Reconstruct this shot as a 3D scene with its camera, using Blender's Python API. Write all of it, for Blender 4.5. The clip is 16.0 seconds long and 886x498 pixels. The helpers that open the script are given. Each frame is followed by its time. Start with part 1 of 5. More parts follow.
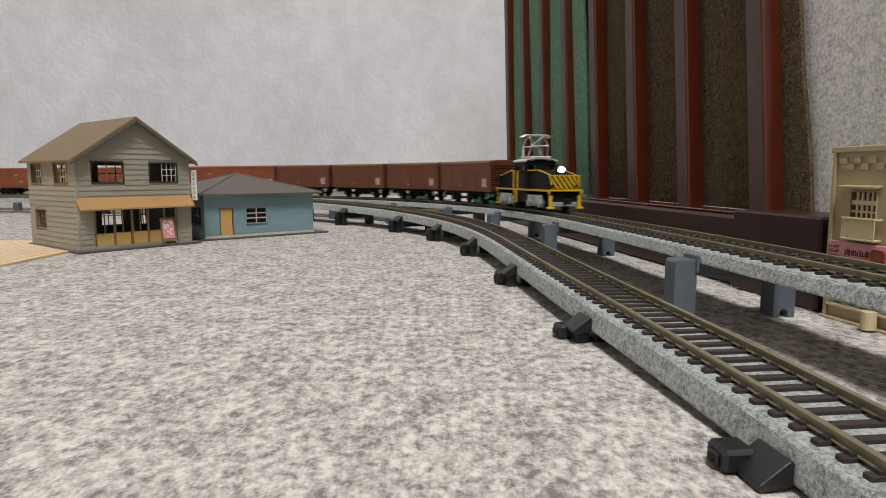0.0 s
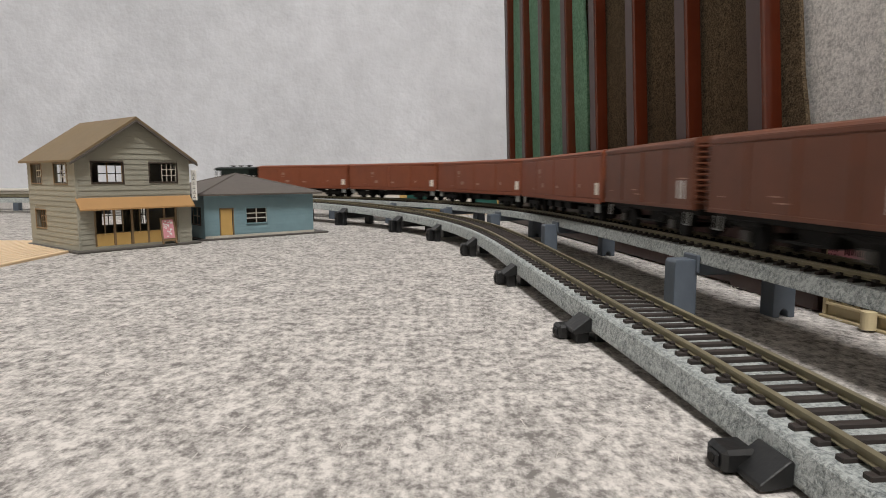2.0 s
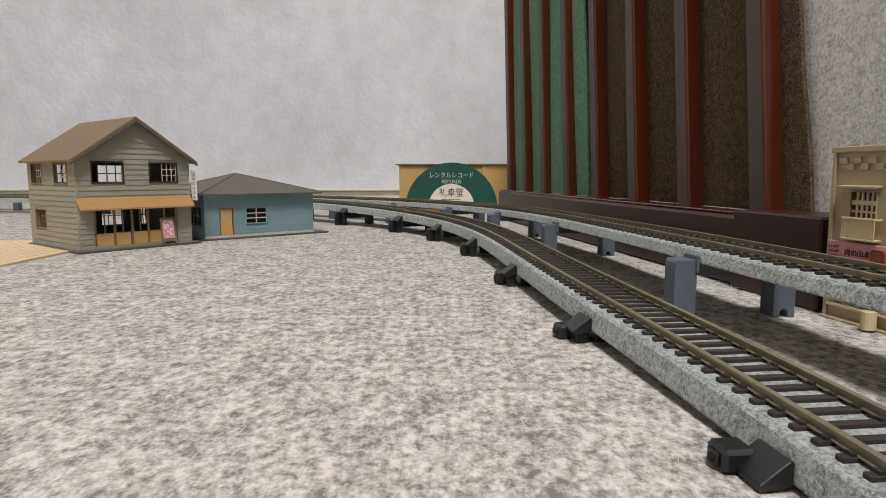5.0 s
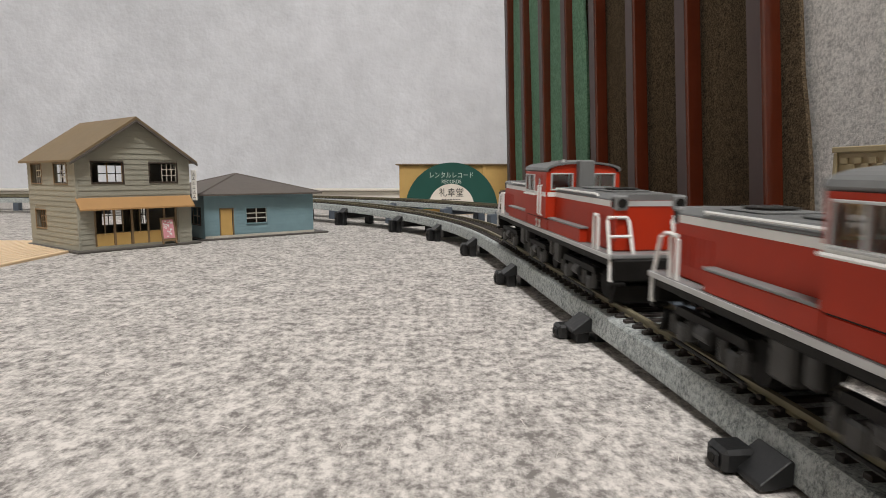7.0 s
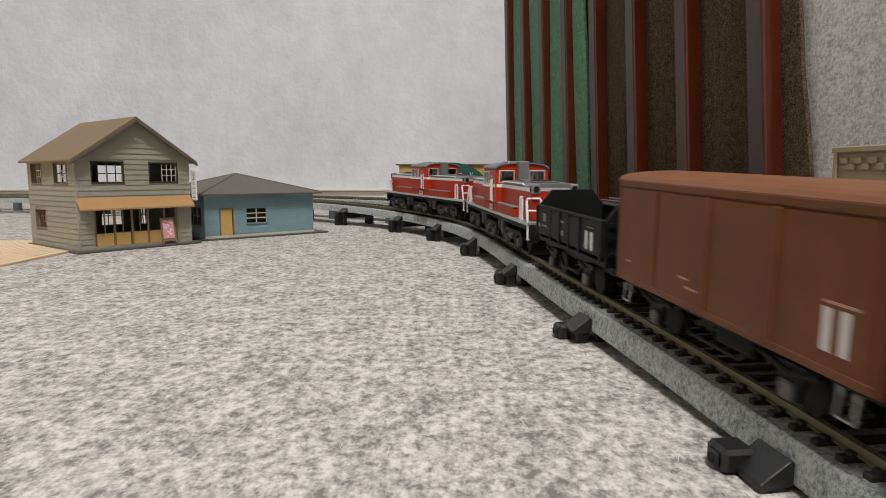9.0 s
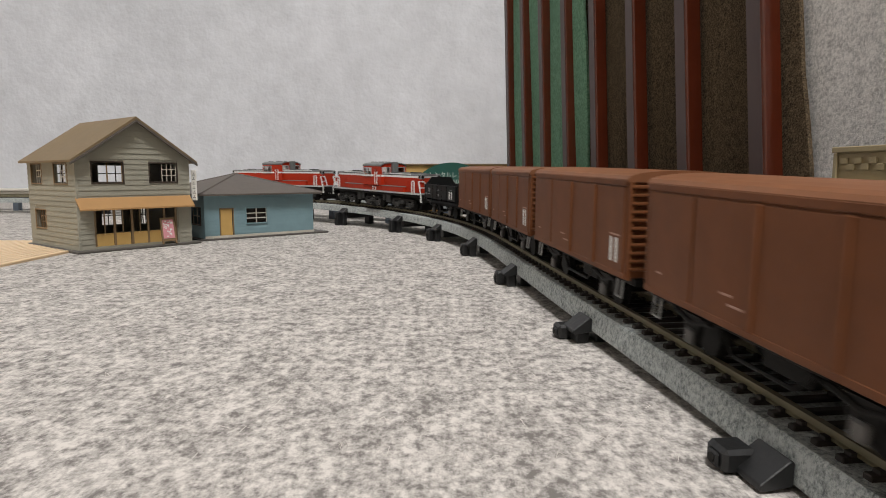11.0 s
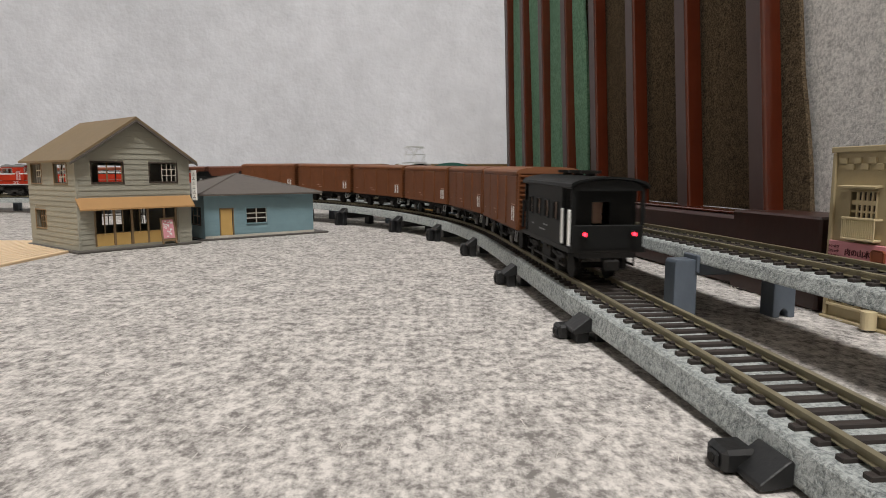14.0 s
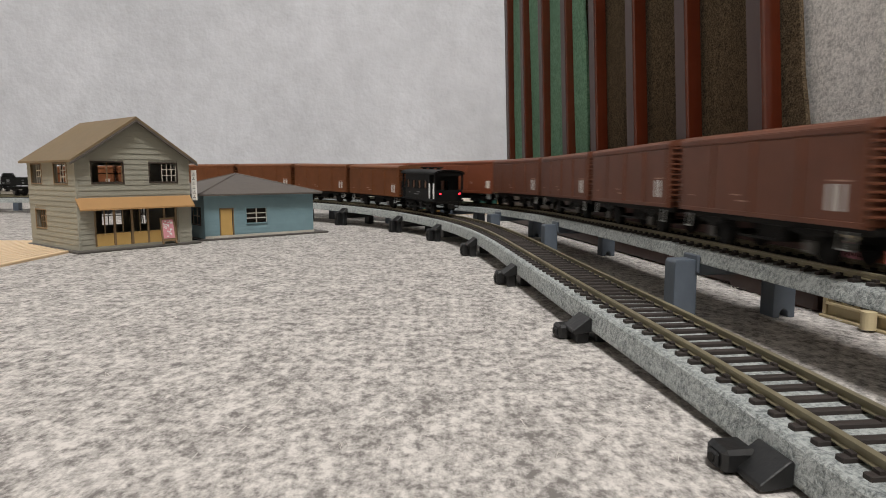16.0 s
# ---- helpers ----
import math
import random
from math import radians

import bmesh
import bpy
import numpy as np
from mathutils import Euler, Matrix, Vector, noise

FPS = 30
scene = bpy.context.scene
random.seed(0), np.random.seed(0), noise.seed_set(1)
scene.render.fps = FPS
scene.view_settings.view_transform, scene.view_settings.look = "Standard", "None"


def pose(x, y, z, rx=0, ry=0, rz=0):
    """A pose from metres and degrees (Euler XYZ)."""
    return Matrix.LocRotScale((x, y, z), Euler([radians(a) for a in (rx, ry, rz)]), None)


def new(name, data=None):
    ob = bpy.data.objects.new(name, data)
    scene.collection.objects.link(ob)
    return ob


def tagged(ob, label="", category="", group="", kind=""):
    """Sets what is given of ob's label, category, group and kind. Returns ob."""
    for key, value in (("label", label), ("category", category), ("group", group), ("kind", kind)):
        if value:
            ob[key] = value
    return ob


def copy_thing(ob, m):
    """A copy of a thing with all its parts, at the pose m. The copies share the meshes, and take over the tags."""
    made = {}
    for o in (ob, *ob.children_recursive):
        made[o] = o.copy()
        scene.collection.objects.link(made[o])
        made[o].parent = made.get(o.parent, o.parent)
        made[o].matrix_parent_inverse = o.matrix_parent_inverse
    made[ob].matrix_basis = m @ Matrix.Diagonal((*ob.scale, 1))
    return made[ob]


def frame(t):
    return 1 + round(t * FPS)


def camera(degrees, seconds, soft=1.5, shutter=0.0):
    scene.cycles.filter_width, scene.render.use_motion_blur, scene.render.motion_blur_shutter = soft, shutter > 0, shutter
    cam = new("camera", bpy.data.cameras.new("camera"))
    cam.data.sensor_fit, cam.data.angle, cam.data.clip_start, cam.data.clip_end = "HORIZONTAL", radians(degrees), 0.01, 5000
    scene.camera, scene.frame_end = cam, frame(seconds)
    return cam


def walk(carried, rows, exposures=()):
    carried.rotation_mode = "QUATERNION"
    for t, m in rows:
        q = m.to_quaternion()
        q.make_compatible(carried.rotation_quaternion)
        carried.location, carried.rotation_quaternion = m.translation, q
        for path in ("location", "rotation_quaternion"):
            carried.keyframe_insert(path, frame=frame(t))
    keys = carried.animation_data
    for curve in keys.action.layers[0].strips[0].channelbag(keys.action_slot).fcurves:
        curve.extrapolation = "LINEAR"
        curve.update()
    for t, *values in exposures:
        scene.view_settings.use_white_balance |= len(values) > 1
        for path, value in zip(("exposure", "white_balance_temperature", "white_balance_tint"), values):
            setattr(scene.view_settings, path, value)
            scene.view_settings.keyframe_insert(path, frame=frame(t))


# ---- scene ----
# ---- camera: stands still on the felt, 34 mm above it ----
cam = camera(70.69, 16.0, soft=0.95, shutter=0.5)
CAM = pose(0, 0, 0.0337, 90 - 6.775, 0, 0)
walk(cam, [(0, CAM), (16, CAM)], [(0, 0.0), (13.8, 0.0), (14.4, -0.06), (16, -0.06)])

# ---- world and lamp ----
world = bpy.data.worlds.new("world")
scene.world = world
world.use_nodes = True
world.node_tree.nodes["Background"].inputs[0].default_value = (0.9, 0.95, 1, 1)
world.node_tree.nodes["Background"].inputs[1].default_value = 0.02
scene.view_settings.exposure = 0.0
LAMP_POWER = 55.0
lamp_data = bpy.data.lights.new("ceiling_light_bulb", "AREA")
lamp_data.shape, lamp_data.size, lamp_data.size_y = "RECTANGLE", 0.55, 0.55
lamp_data.energy, lamp_data.color = LAMP_POWER, (1.0, 0.975, 0.955)
lamp = new("ceiling_light_bulb", lamp_data)
lamp.matrix_basis = pose(0.02, -0.9, 2.19)

# ---- small tools: meshes are made in millimetres ----
MM = 0.001


def bm_new():
    return bmesh.new()


def add_box(bm, x0, x1, y0, y1, z0, z1, bevel=0.0):
    vs = [bm.verts.new((x, y, z)) for x in (x0, x1) for y in (y0, y1) for z in (z0, z1)]
    fs = [(0, 1, 3, 2), (4, 6, 7, 5), (0, 4, 5, 1), (2, 3, 7, 6), (0, 2, 6, 4), (1, 5, 7, 3)]
    faces = [bm.faces.new([vs[i] for i in f]) for f in fs]
    if bevel:
        edges = list({e for f in faces for e in f.edges})
        bmesh.ops.bevel(bm, geom=edges, offset=bevel, segments=1, affect="EDGES", profile=0.5)
    return bm


def add_prism(bm, pts, axis, a, b):
    """Extrudes a closed outline along an axis ('x': outline in y,z; 'y': x,z; 'z': x,y) from a to b."""
    def place(u, v, w):
        return {"x": (w, u, v), "y": (u, w, v), "z": (u, v, w)}[axis]
    lo = [bm.verts.new(place(u, v, a)) for u, v in pts]
    hi = [bm.verts.new(place(u, v, b)) for u, v in pts]
    n = len(pts)
    fs = [bm.faces.new(lo[::-1]), bm.faces.new(hi)]
    for i in range(n):
        fs.append(bm.faces.new((lo[i], lo[(i + 1) % n], hi[(i + 1) % n], hi[i])))
    bmesh.ops.recalc_face_normals(bm, faces=fs)
    return bm


def add_cyl(bm, c, r, axis, length, n=14):
    """A cylinder centred at c, of that length along an axis."""
    pts = [(r * math.cos(2 * math.pi * i / n), r * math.sin(2 * math.pi * i / n)) for i in range(n)]
    i0, i1, i2 = {"x": (1, 2, 0), "y": (0, 2, 1), "z": (0, 1, 2)}[axis]
    pts = [(u + c[i0], v + c[i1]) for u, v in pts]
    return add_prism(bm, pts, axis, c[i2] - length / 2, c[i2] + length / 2)


def add_tube(bm, pts, r, n=6):
    """A round bar bent along points."""
    pts = [Vector(p) for p in pts]
    rings = []
    for i, p in enumerate(pts):
        d = (pts[min(i + 1, len(pts) - 1)] - pts[max(i - 1, 0)]).normalized()
        a = d.orthogonal().normalized() if abs(d.z) > 0.9 else d.cross(Vector((0, 0, 1))).normalized()
        b = d.cross(a)
        rings.append([bm.verts.new(p + r * (math.cos(2 * math.pi * k / n) * a + math.sin(2 * math.pi * k / n) * b)) for k in range(n)])
    fs = []
    for q, w in zip(rings, rings[1:]):
        for k in range(n):
            fs.append(bm.faces.new((q[k], q[(k + 1) % n], w[(k + 1) % n], w[k])))
    fs.append(bm.faces.new(rings[0][::-1]))
    fs.append(bm.faces.new(rings[-1]))
    bmesh.ops.recalc_face_normals(bm, faces=fs)
    return bm


def to_mesh(name, bm, material):
    bmesh.ops.scale(bm, vec=(MM, MM, MM), verts=bm.verts)
    me = bpy.data.meshes.new(name)
    bm.to_mesh(me)
    bm.free()
    me.materials.append(material)
    return me


def part(name, bm, material, parent=None, label="", smooth=False):
    """Links a bmesh, in millimetres, as one mesh object under a thing or a part."""
    me = to_mesh(name, bm, material)
    if smooth:
        me.polygons.foreach_set("use_smooth", [True] * len(me.polygons))
    ob = new(name, me)
    ob.parent = parent
    if label:
        tagged(ob, label)
    return ob


def box_part(name, parent, material, x0, x1, y0, y1, z0, z1, bevel=0.0, label=""):
    return part(name, add_box(bm_new(), x0, x1, y0, y1, z0, z1, bevel), material, parent, label)


def thing(name, label, category, m=None, group="", kind=""):
    ob = new(name)
    ob.empty_display_size = 0.01
    if m is not None:
        ob.matrix_basis = m
    return tagged(ob, label, category, group, kind)


def mm_pose(x, y, z, rz=0.0, rx=0.0, ry=0.0):
    return pose(x * MM, y * MM, z * MM, rx, ry, rz)


# ---- materials ----
def material(name, colour, rough=0.5, metal=0.0, vary=0.12, scale=300.0, bump=0.0, bump_scale=800.0, spec=0.5, grime=0.0, each=0.0, coat=0.0, relief=0.0006):
    """Paint, plastic or metal with variation at two scales; lengths in metres."""
    ma = bpy.data.materials.new(name)
    ma.use_nodes = True
    nt = ma.node_tree
    b = nt.nodes["Principled BSDF"]
    b.inputs["Roughness"].default_value, b.inputs["Metallic"].default_value = rough, metal
    b.inputs["Specular IOR Level"].default_value = spec
    b.inputs["Coat Weight"].default_value = coat
    co = nt.nodes.new("ShaderNodeTexCoord")
    n1, n2 = nt.nodes.new("ShaderNodeTexNoise"), nt.nodes.new("ShaderNodeTexNoise")
    n1.inputs["Scale"].default_value, n2.inputs["Scale"].default_value = scale, scale * 0.14
    n1.inputs["Detail"].default_value = 5
    for n in (n1, n2):
        nt.links.new(co.outputs["Object"], n.inputs["Vector"])
    add = nt.nodes.new("ShaderNodeMath")
    add.operation = "ADD"
    nt.links.new(n1.outputs[0], add.inputs[0])
    nt.links.new(n2.outputs[0], add.inputs[1])
    last = add.outputs[0]
    if each:
        info = nt.nodes.new("ShaderNodeObjectInfo")
        mul = nt.nodes.new("ShaderNodeMath")
        mul.operation = "MULTIPLY_ADD"
        mul.inputs[1].default_value = each
        nt.links.new(info.outputs["Random"], mul.inputs[0])
        nt.links.new(last, mul.inputs[2])
        last = mul.outputs[0]
    ramp = nt.nodes.new("ShaderNodeMapRange")
    ramp.inputs["From Min"].default_value, ramp.inputs["From Max"].default_value = 0.65, 1.35 + each
    ramp.inputs["To Min"].default_value, ramp.inputs["To Max"].default_value = 1 - vary, 1 + vary
    nt.links.new(last, ramp.inputs[0])
    mix = nt.nodes.new("ShaderNodeVectorMath")
    mix.operation = "SCALE"
    mix.inputs[0].default_value = colour
    nt.links.new(ramp.outputs[0], mix.inputs["Scale"])
    nt.links.new(mix.outputs[0], b.inputs["Base Color"])
    rr = nt.nodes.new("ShaderNodeMapRange")
    rr.inputs["To Min"].default_value, rr.inputs["To Max"].default_value = max(0.02, rough - 0.1), min(1, rough + 0.1)
    nt.links.new(n2.outputs[0], rr.inputs[0])
    nt.links.new(rr.outputs[0], b.inputs["Roughness"])
    if bump:
        n3, bp = nt.nodes.new("ShaderNodeTexNoise"), nt.nodes.new("ShaderNodeBump")
        n3.inputs["Scale"].default_value, n3.inputs["Detail"].default_value = bump_scale, 4
        bp.inputs["Strength"].default_value, bp.inputs["Distance"].default_value = bump, relief
        nt.links.new(co.outputs["Object"], n3.inputs["Vector"])
        nt.links.new(n3.outputs[0], bp.inputs["Height"])
        nt.links.new(bp.outputs[0], b.inputs["Normal"])
    return ma


def felt(name, dark, light, spot, lo=0.4, hi=0.62, stretch=1.0, bump=0.5, patch=0.34):
    """Needled felt: mottled fibres in two tones; spot in spots per metre."""
    ma = bpy.data.materials.new(name)
    ma.use_nodes = True
    nt = ma.node_tree
    b = nt.nodes["Principled BSDF"]
    b.inputs["Roughness"].default_value, b.inputs["Specular IOR Level"].default_value = 0.95, 0.1
    co, mp = nt.nodes.new("ShaderNodeTexCoord"), nt.nodes.new("ShaderNodeMapping")
    mp.inputs["Scale"].default_value = (1.0, stretch, 1.0)
    nt.links.new(co.outputs["Object"], mp.inputs["Vector"])
    n1, n2, n3 = (nt.nodes.new("ShaderNodeTexNoise") for _ in range(3))
    for n, s, d in ((n1, spot, 6), (n2, spot * 3.2, 4), (n3, spot * 0.24, 3)):
        n.inputs["Scale"].default_value, n.inputs["Detail"].default_value = s, d
        n.inputs["Roughness"].default_value = 0.62
        nt.links.new(mp.outputs[0], n.inputs["Vector"])
    n1.inputs["Distortion"].default_value = 0.0
    m1 = nt.nodes.new("ShaderNodeMath")
    m1.operation = "MULTIPLY_ADD"
    m1.inputs[1].default_value, m1.inputs[2].default_value = 0.5, -0.36
    nt.links.new(n2.outputs[0], m1.inputs[0])
    m2 = nt.nodes.new("ShaderNodeMath")
    m2.operation = "ADD"
    nt.links.new(n1.outputs[0], m2.inputs[0])
    nt.links.new(m1.outputs[0], m2.inputs[1])
    m3 = nt.nodes.new("ShaderNodeMath")
    m3.operation = "MULTIPLY_ADD"
    m3.inputs[1].default_value = patch
    nt.links.new(n3.outputs[0], m3.inputs[0])
    nt.links.new(m2.outputs[0], m3.inputs[2])
    ramp = nt.nodes.new("ShaderNodeValToRGB")
    ramp.color_ramp.elements[0].position, ramp.color_ramp.elements[1].position = lo, hi
    ramp.color_ramp.elements[0].color, ramp.color_ramp.elements[1].color = (*dark, 1), (*light, 1)
    nt.links.new(m3.outputs[0], ramp.inputs[0])
    nt.links.new(ramp.outputs[0], b.inputs["Base Color"])
    bp = nt.nodes.new("ShaderNodeBump")
    bp.inputs["Strength"].default_value, bp.inputs["Distance"].default_value = bump, 0.0008
    nt.links.new(m2.outputs[0], bp.inputs["Height"])
    nt.links.new(bp.outputs[0], b.inputs["Normal"])
    return ma


def glow(name, colour, strength):
    ma = bpy.data.materials.new(name)
    ma.use_nodes = True
    b = ma.node_tree.nodes["Principled BSDF"]
    b.inputs["Base Color"].default_value = (*colour, 1)
    b.inputs["Emission Color"].default_value = (*colour, 1)
    b.inputs["Emission Strength"].default_value = strength
    return ma


def glass(name, tint=(0.9, 0.95, 0.95), ior=1.2):
    ma = bpy.data.materials.new(name)
    ma.use_nodes = True
    b = ma.node_tree.nodes["Principled BSDF"]
    b.inputs["Base Color"].default_value = (*tint, 1)
    b.inputs["Transmission Weight"].default_value = 1.0
    b.inputs["Roughness"].default_value, b.inputs["IOR"].default_value = 0.05, ior
    return ma


GREY_FELT = felt("grey_felt", (0.19, 0.178, 0.168), (0.66, 0.626, 0.592), 560.0, 0.455, 0.78, 0.7, 0.3, 0.46)
GREY_FELT_ROLL = felt("grey_felt_roll", (0.39, 0.39, 0.39), (0.85, 0.835, 0.82), 900.0, 0.32, 0.68, 1.0, 0.7)
BROWN_FELT = felt("brown_felt", (0.042, 0.031, 0.020), (0.27, 0.20, 0.125), 1500.0, 0.42, 0.86, 1.0, 0.8)
GREEN_FELT = felt("green_felt", (0.085, 0.20, 0.125), (0.22, 0.39, 0.27), 700.0, 0.35, 0.7)
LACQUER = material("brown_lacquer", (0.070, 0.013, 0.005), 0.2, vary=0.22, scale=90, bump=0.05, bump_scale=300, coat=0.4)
LACQUER_DARK = material("dark_lacquer", (0.035, 0.012, 0.008), 0.38, vary=0.25, scale=90, bump=0.1, bump_scale=300)
# grey-brown reflection on the bars' track face, put into the colour
LACQUER_SHEEN = material("lacquer_sheen", (0.070, 0.039, 0.034), 0.5, vary=0.1, scale=90, bump=0.05, bump_scale=300)
WALLPAPER = material("wallpaper", (0.645, 0.665, 0.71), 0.75, vary=0.12, scale=38, bump=0.6, bump_scale=140, relief=0.0022)
WALL_OTHER = material("beige_wall", (0.36, 0.33, 0.29), 0.8, vary=0.05, scale=40)
CREAM = material("cream_trim", (0.76, 0.73, 0.66), 0.5, vary=0.05, scale=60)
PLASTER = material("ceiling_plaster", (0.55, 0.54, 0.52), 0.9, vary=0.03, scale=20)
PLYWOOD = material("pale_card", (0.78, 0.60, 0.40), 0.6, vary=0.08, scale=120)
BALLAST = felt("ballast", (0.15, 0.168, 0.168), (0.50, 0.53, 0.52), 1300.0, 0.34, 0.68, 1.0, 0.7)
RAIL = material("rail_nickel", (0.225, 0.20, 0.13), 0.45, 0.3, vary=0.2, scale=200)
TIE = material("tie_plastic", (0.030, 0.023, 0.020), 0.7, vary=0.3, scale=500, each=0.3)
FIBRE = material("fibre", (0.62, 0.59, 0.55), 0.9, vary=0.2, scale=300)
PIER_BLACK = material("black_plastic", (0.012, 0.0125, 0.013), 0.42, vary=0.3, scale=250, bump=0.15)
PIER_GREY = material("slate_plastic", (0.105, 0.128, 0.158), 0.42, vary=0.12, scale=250, bump=0.1)
VAN_BROWN = material("van_brown", (0.158, 0.056, 0.021), 0.55, spec=0.25, vary=0.16, scale=260, bump=0.08)
VAN_BROWN_DARK = material("van_dark_brown", (0.145, 0.049, 0.025), 0.5, vary=0.16, scale=260, bump=0.08)
VAN_RED = material("van_red_brown", (0.24, 0.066, 0.028), 0.5, vary=0.12, scale=260, bump=0.08)
VAN_ROOF = material("van_roof", (0.205, 0.084, 0.038), 0.55, spec=0.3, vary=0.14, scale=260)
BLACK = material("black_paint", (0.008, 0.0085, 0.0085), 0.55, spec=0.22, vary=0.3, scale=260, bump=0.1)
CHASSIS = material("chassis_black", (0.012, 0.011, 0.010), 0.55, spec=0.18, vary=0.4, scale=400, bump=0.2)
GREEN_BLACK = material("green_black", (0.014, 0.022, 0.018), 0.45, spec=0.22, vary=0.3, scale=260)
COAL = material("coal", (0.009, 0.009, 0.010), 0.6, vary=0.5, scale=900, bump=1.0, bump_scale=900)
RED = material("loco_red", (0.43, 0.032, 0.010), 0.4, spec=0.22, vary=0.08, scale=260, bump=0.04)
RED_DARK = material("loco_red_shade", (0.38, 0.026, 0.009), 0.45, spec=0.2, vary=0.08, scale=260)
WHITE = material("white_paint", (0.78, 0.78, 0.76), 0.45, vary=0.06, scale=300)
LOCO_GREY = material("loco_grey", (0.20, 0.205, 0.205), 0.45, vary=0.12, scale=260)
ROOF_PAINT = material("roof_paint_grey", (0.15, 0.155, 0.155), 0.5, vary=0.2, scale=260, bump=0.1)
ROOF_WHITE = material("pale_roof", (0.5, 0.51, 0.5), 0.5, vary=0.1, scale=260)
BOGIE_GREY = material("oily_grey", (0.026, 0.025, 0.023), 0.5, vary=0.4, scale=400, bump=0.2)
AXLE_GREY = material("axle_grey", (0.11, 0.105, 0.10), 0.45, 0.3, vary=0.3, scale=400, bump=0.2)
SILVER = material("silver", (0.55, 0.56, 0.56), 0.5, 0.3, vary=0.1, scale=300)
STEEL_GREY = material("grey_bogie", (0.36, 0.37, 0.37), 0.45, 0.2, vary=0.2, scale=400, bump=0.2)
YELLOW = material("warning_yellow", (0.66, 0.42, 0.018), 0.42, vary=0.1, scale=260)
CLAP_GREY = material("clapboard_grey", (0.31, 0.30, 0.245), 0.6, vary=0.08, scale=220, bump=0.1)
ROOF_TAN = material("roof_brown", (0.205, 0.148, 0.082), 0.6, vary=0.1, scale=220, bump=0.1)
ROOF_GREY = material("roof_grey", (0.115, 0.098, 0.085), 0.6, vary=0.12, scale=220, bump=0.1)
AWNING = material("awning_ochre", (0.43, 0.245, 0.10), 0.55, vary=0.07, scale=220)
BLUE = material("clapboard_blue", (0.195, 0.305, 0.34), 0.55, vary=0.08, scale=220, bump=0.08)
BASE_GREY = material("base_grey", (0.10, 0.092, 0.082), 0.7, vary=0.1, scale=300)
OCHRE = material("ochre_card", (0.56, 0.36, 0.12), 0.6, vary=0.06, scale=220)
FRAME_DARK = material("frame_dark", (0.045, 0.030, 0.022), 0.5, vary=0.2, scale=300)
FRAME_WOOD = material("frame_wood", (0.22, 0.145, 0.075), 0.55, vary=0.15, scale=300)
FRAME_LIGHT = material("frame_light", (0.55, 0.52, 0.45), 0.5, vary=0.08, scale=300)
SAND = material("facade_sand", (0.42, 0.345, 0.205), 0.6, vary=0.08, scale=220, bump=0.12)
SAND_LIGHT = material("balcony_sand", (0.62, 0.52, 0.32), 0.55, vary=0.06, scale=260)
PINK = material("pink_sign", (0.68, 0.30, 0.34), 0.5, vary=0.08, scale=260)
INK = material("maroon_ink", (0.10, 0.012, 0.02), 0.5, vary=0.1, scale=300)
DEEP_GREEN = material("sign_green", (0.014, 0.085, 0.068), 0.4, vary=0.06, scale=200)
PAPER = material("sign_paper", (0.80, 0.74, 0.66), 0.5, vary=0.05, scale=200)
PALE_GREEN_INK = material("pale_green_ink", (0.62, 0.70, 0.64), 0.5, vary=0.04, scale=200)
BLACK_INK = material("black_ink", (0.03, 0.03, 0.03), 0.5, vary=0.1, scale=200)
DARK_INSIDE = material("dark_inside", (0.055, 0.046, 0.04), 0.8, vary=0.2, scale=120)
GLAZING = glass("glossy_glazing", (0.95, 0.9, 0.86), 1.52)
HEADLIGHT = glow("headlight_lit", (1.0, 0.60, 0.16), 11.0)
TAIL = glow("tail_lamp_lit", (1.0, 0.02, 0.04), 6.0)
TUBE = glow("lamp_diffuser_lit", (1.0, 0.97, 0.92), 6.0)


# ---- the two track loops ----
STEP = 3.0


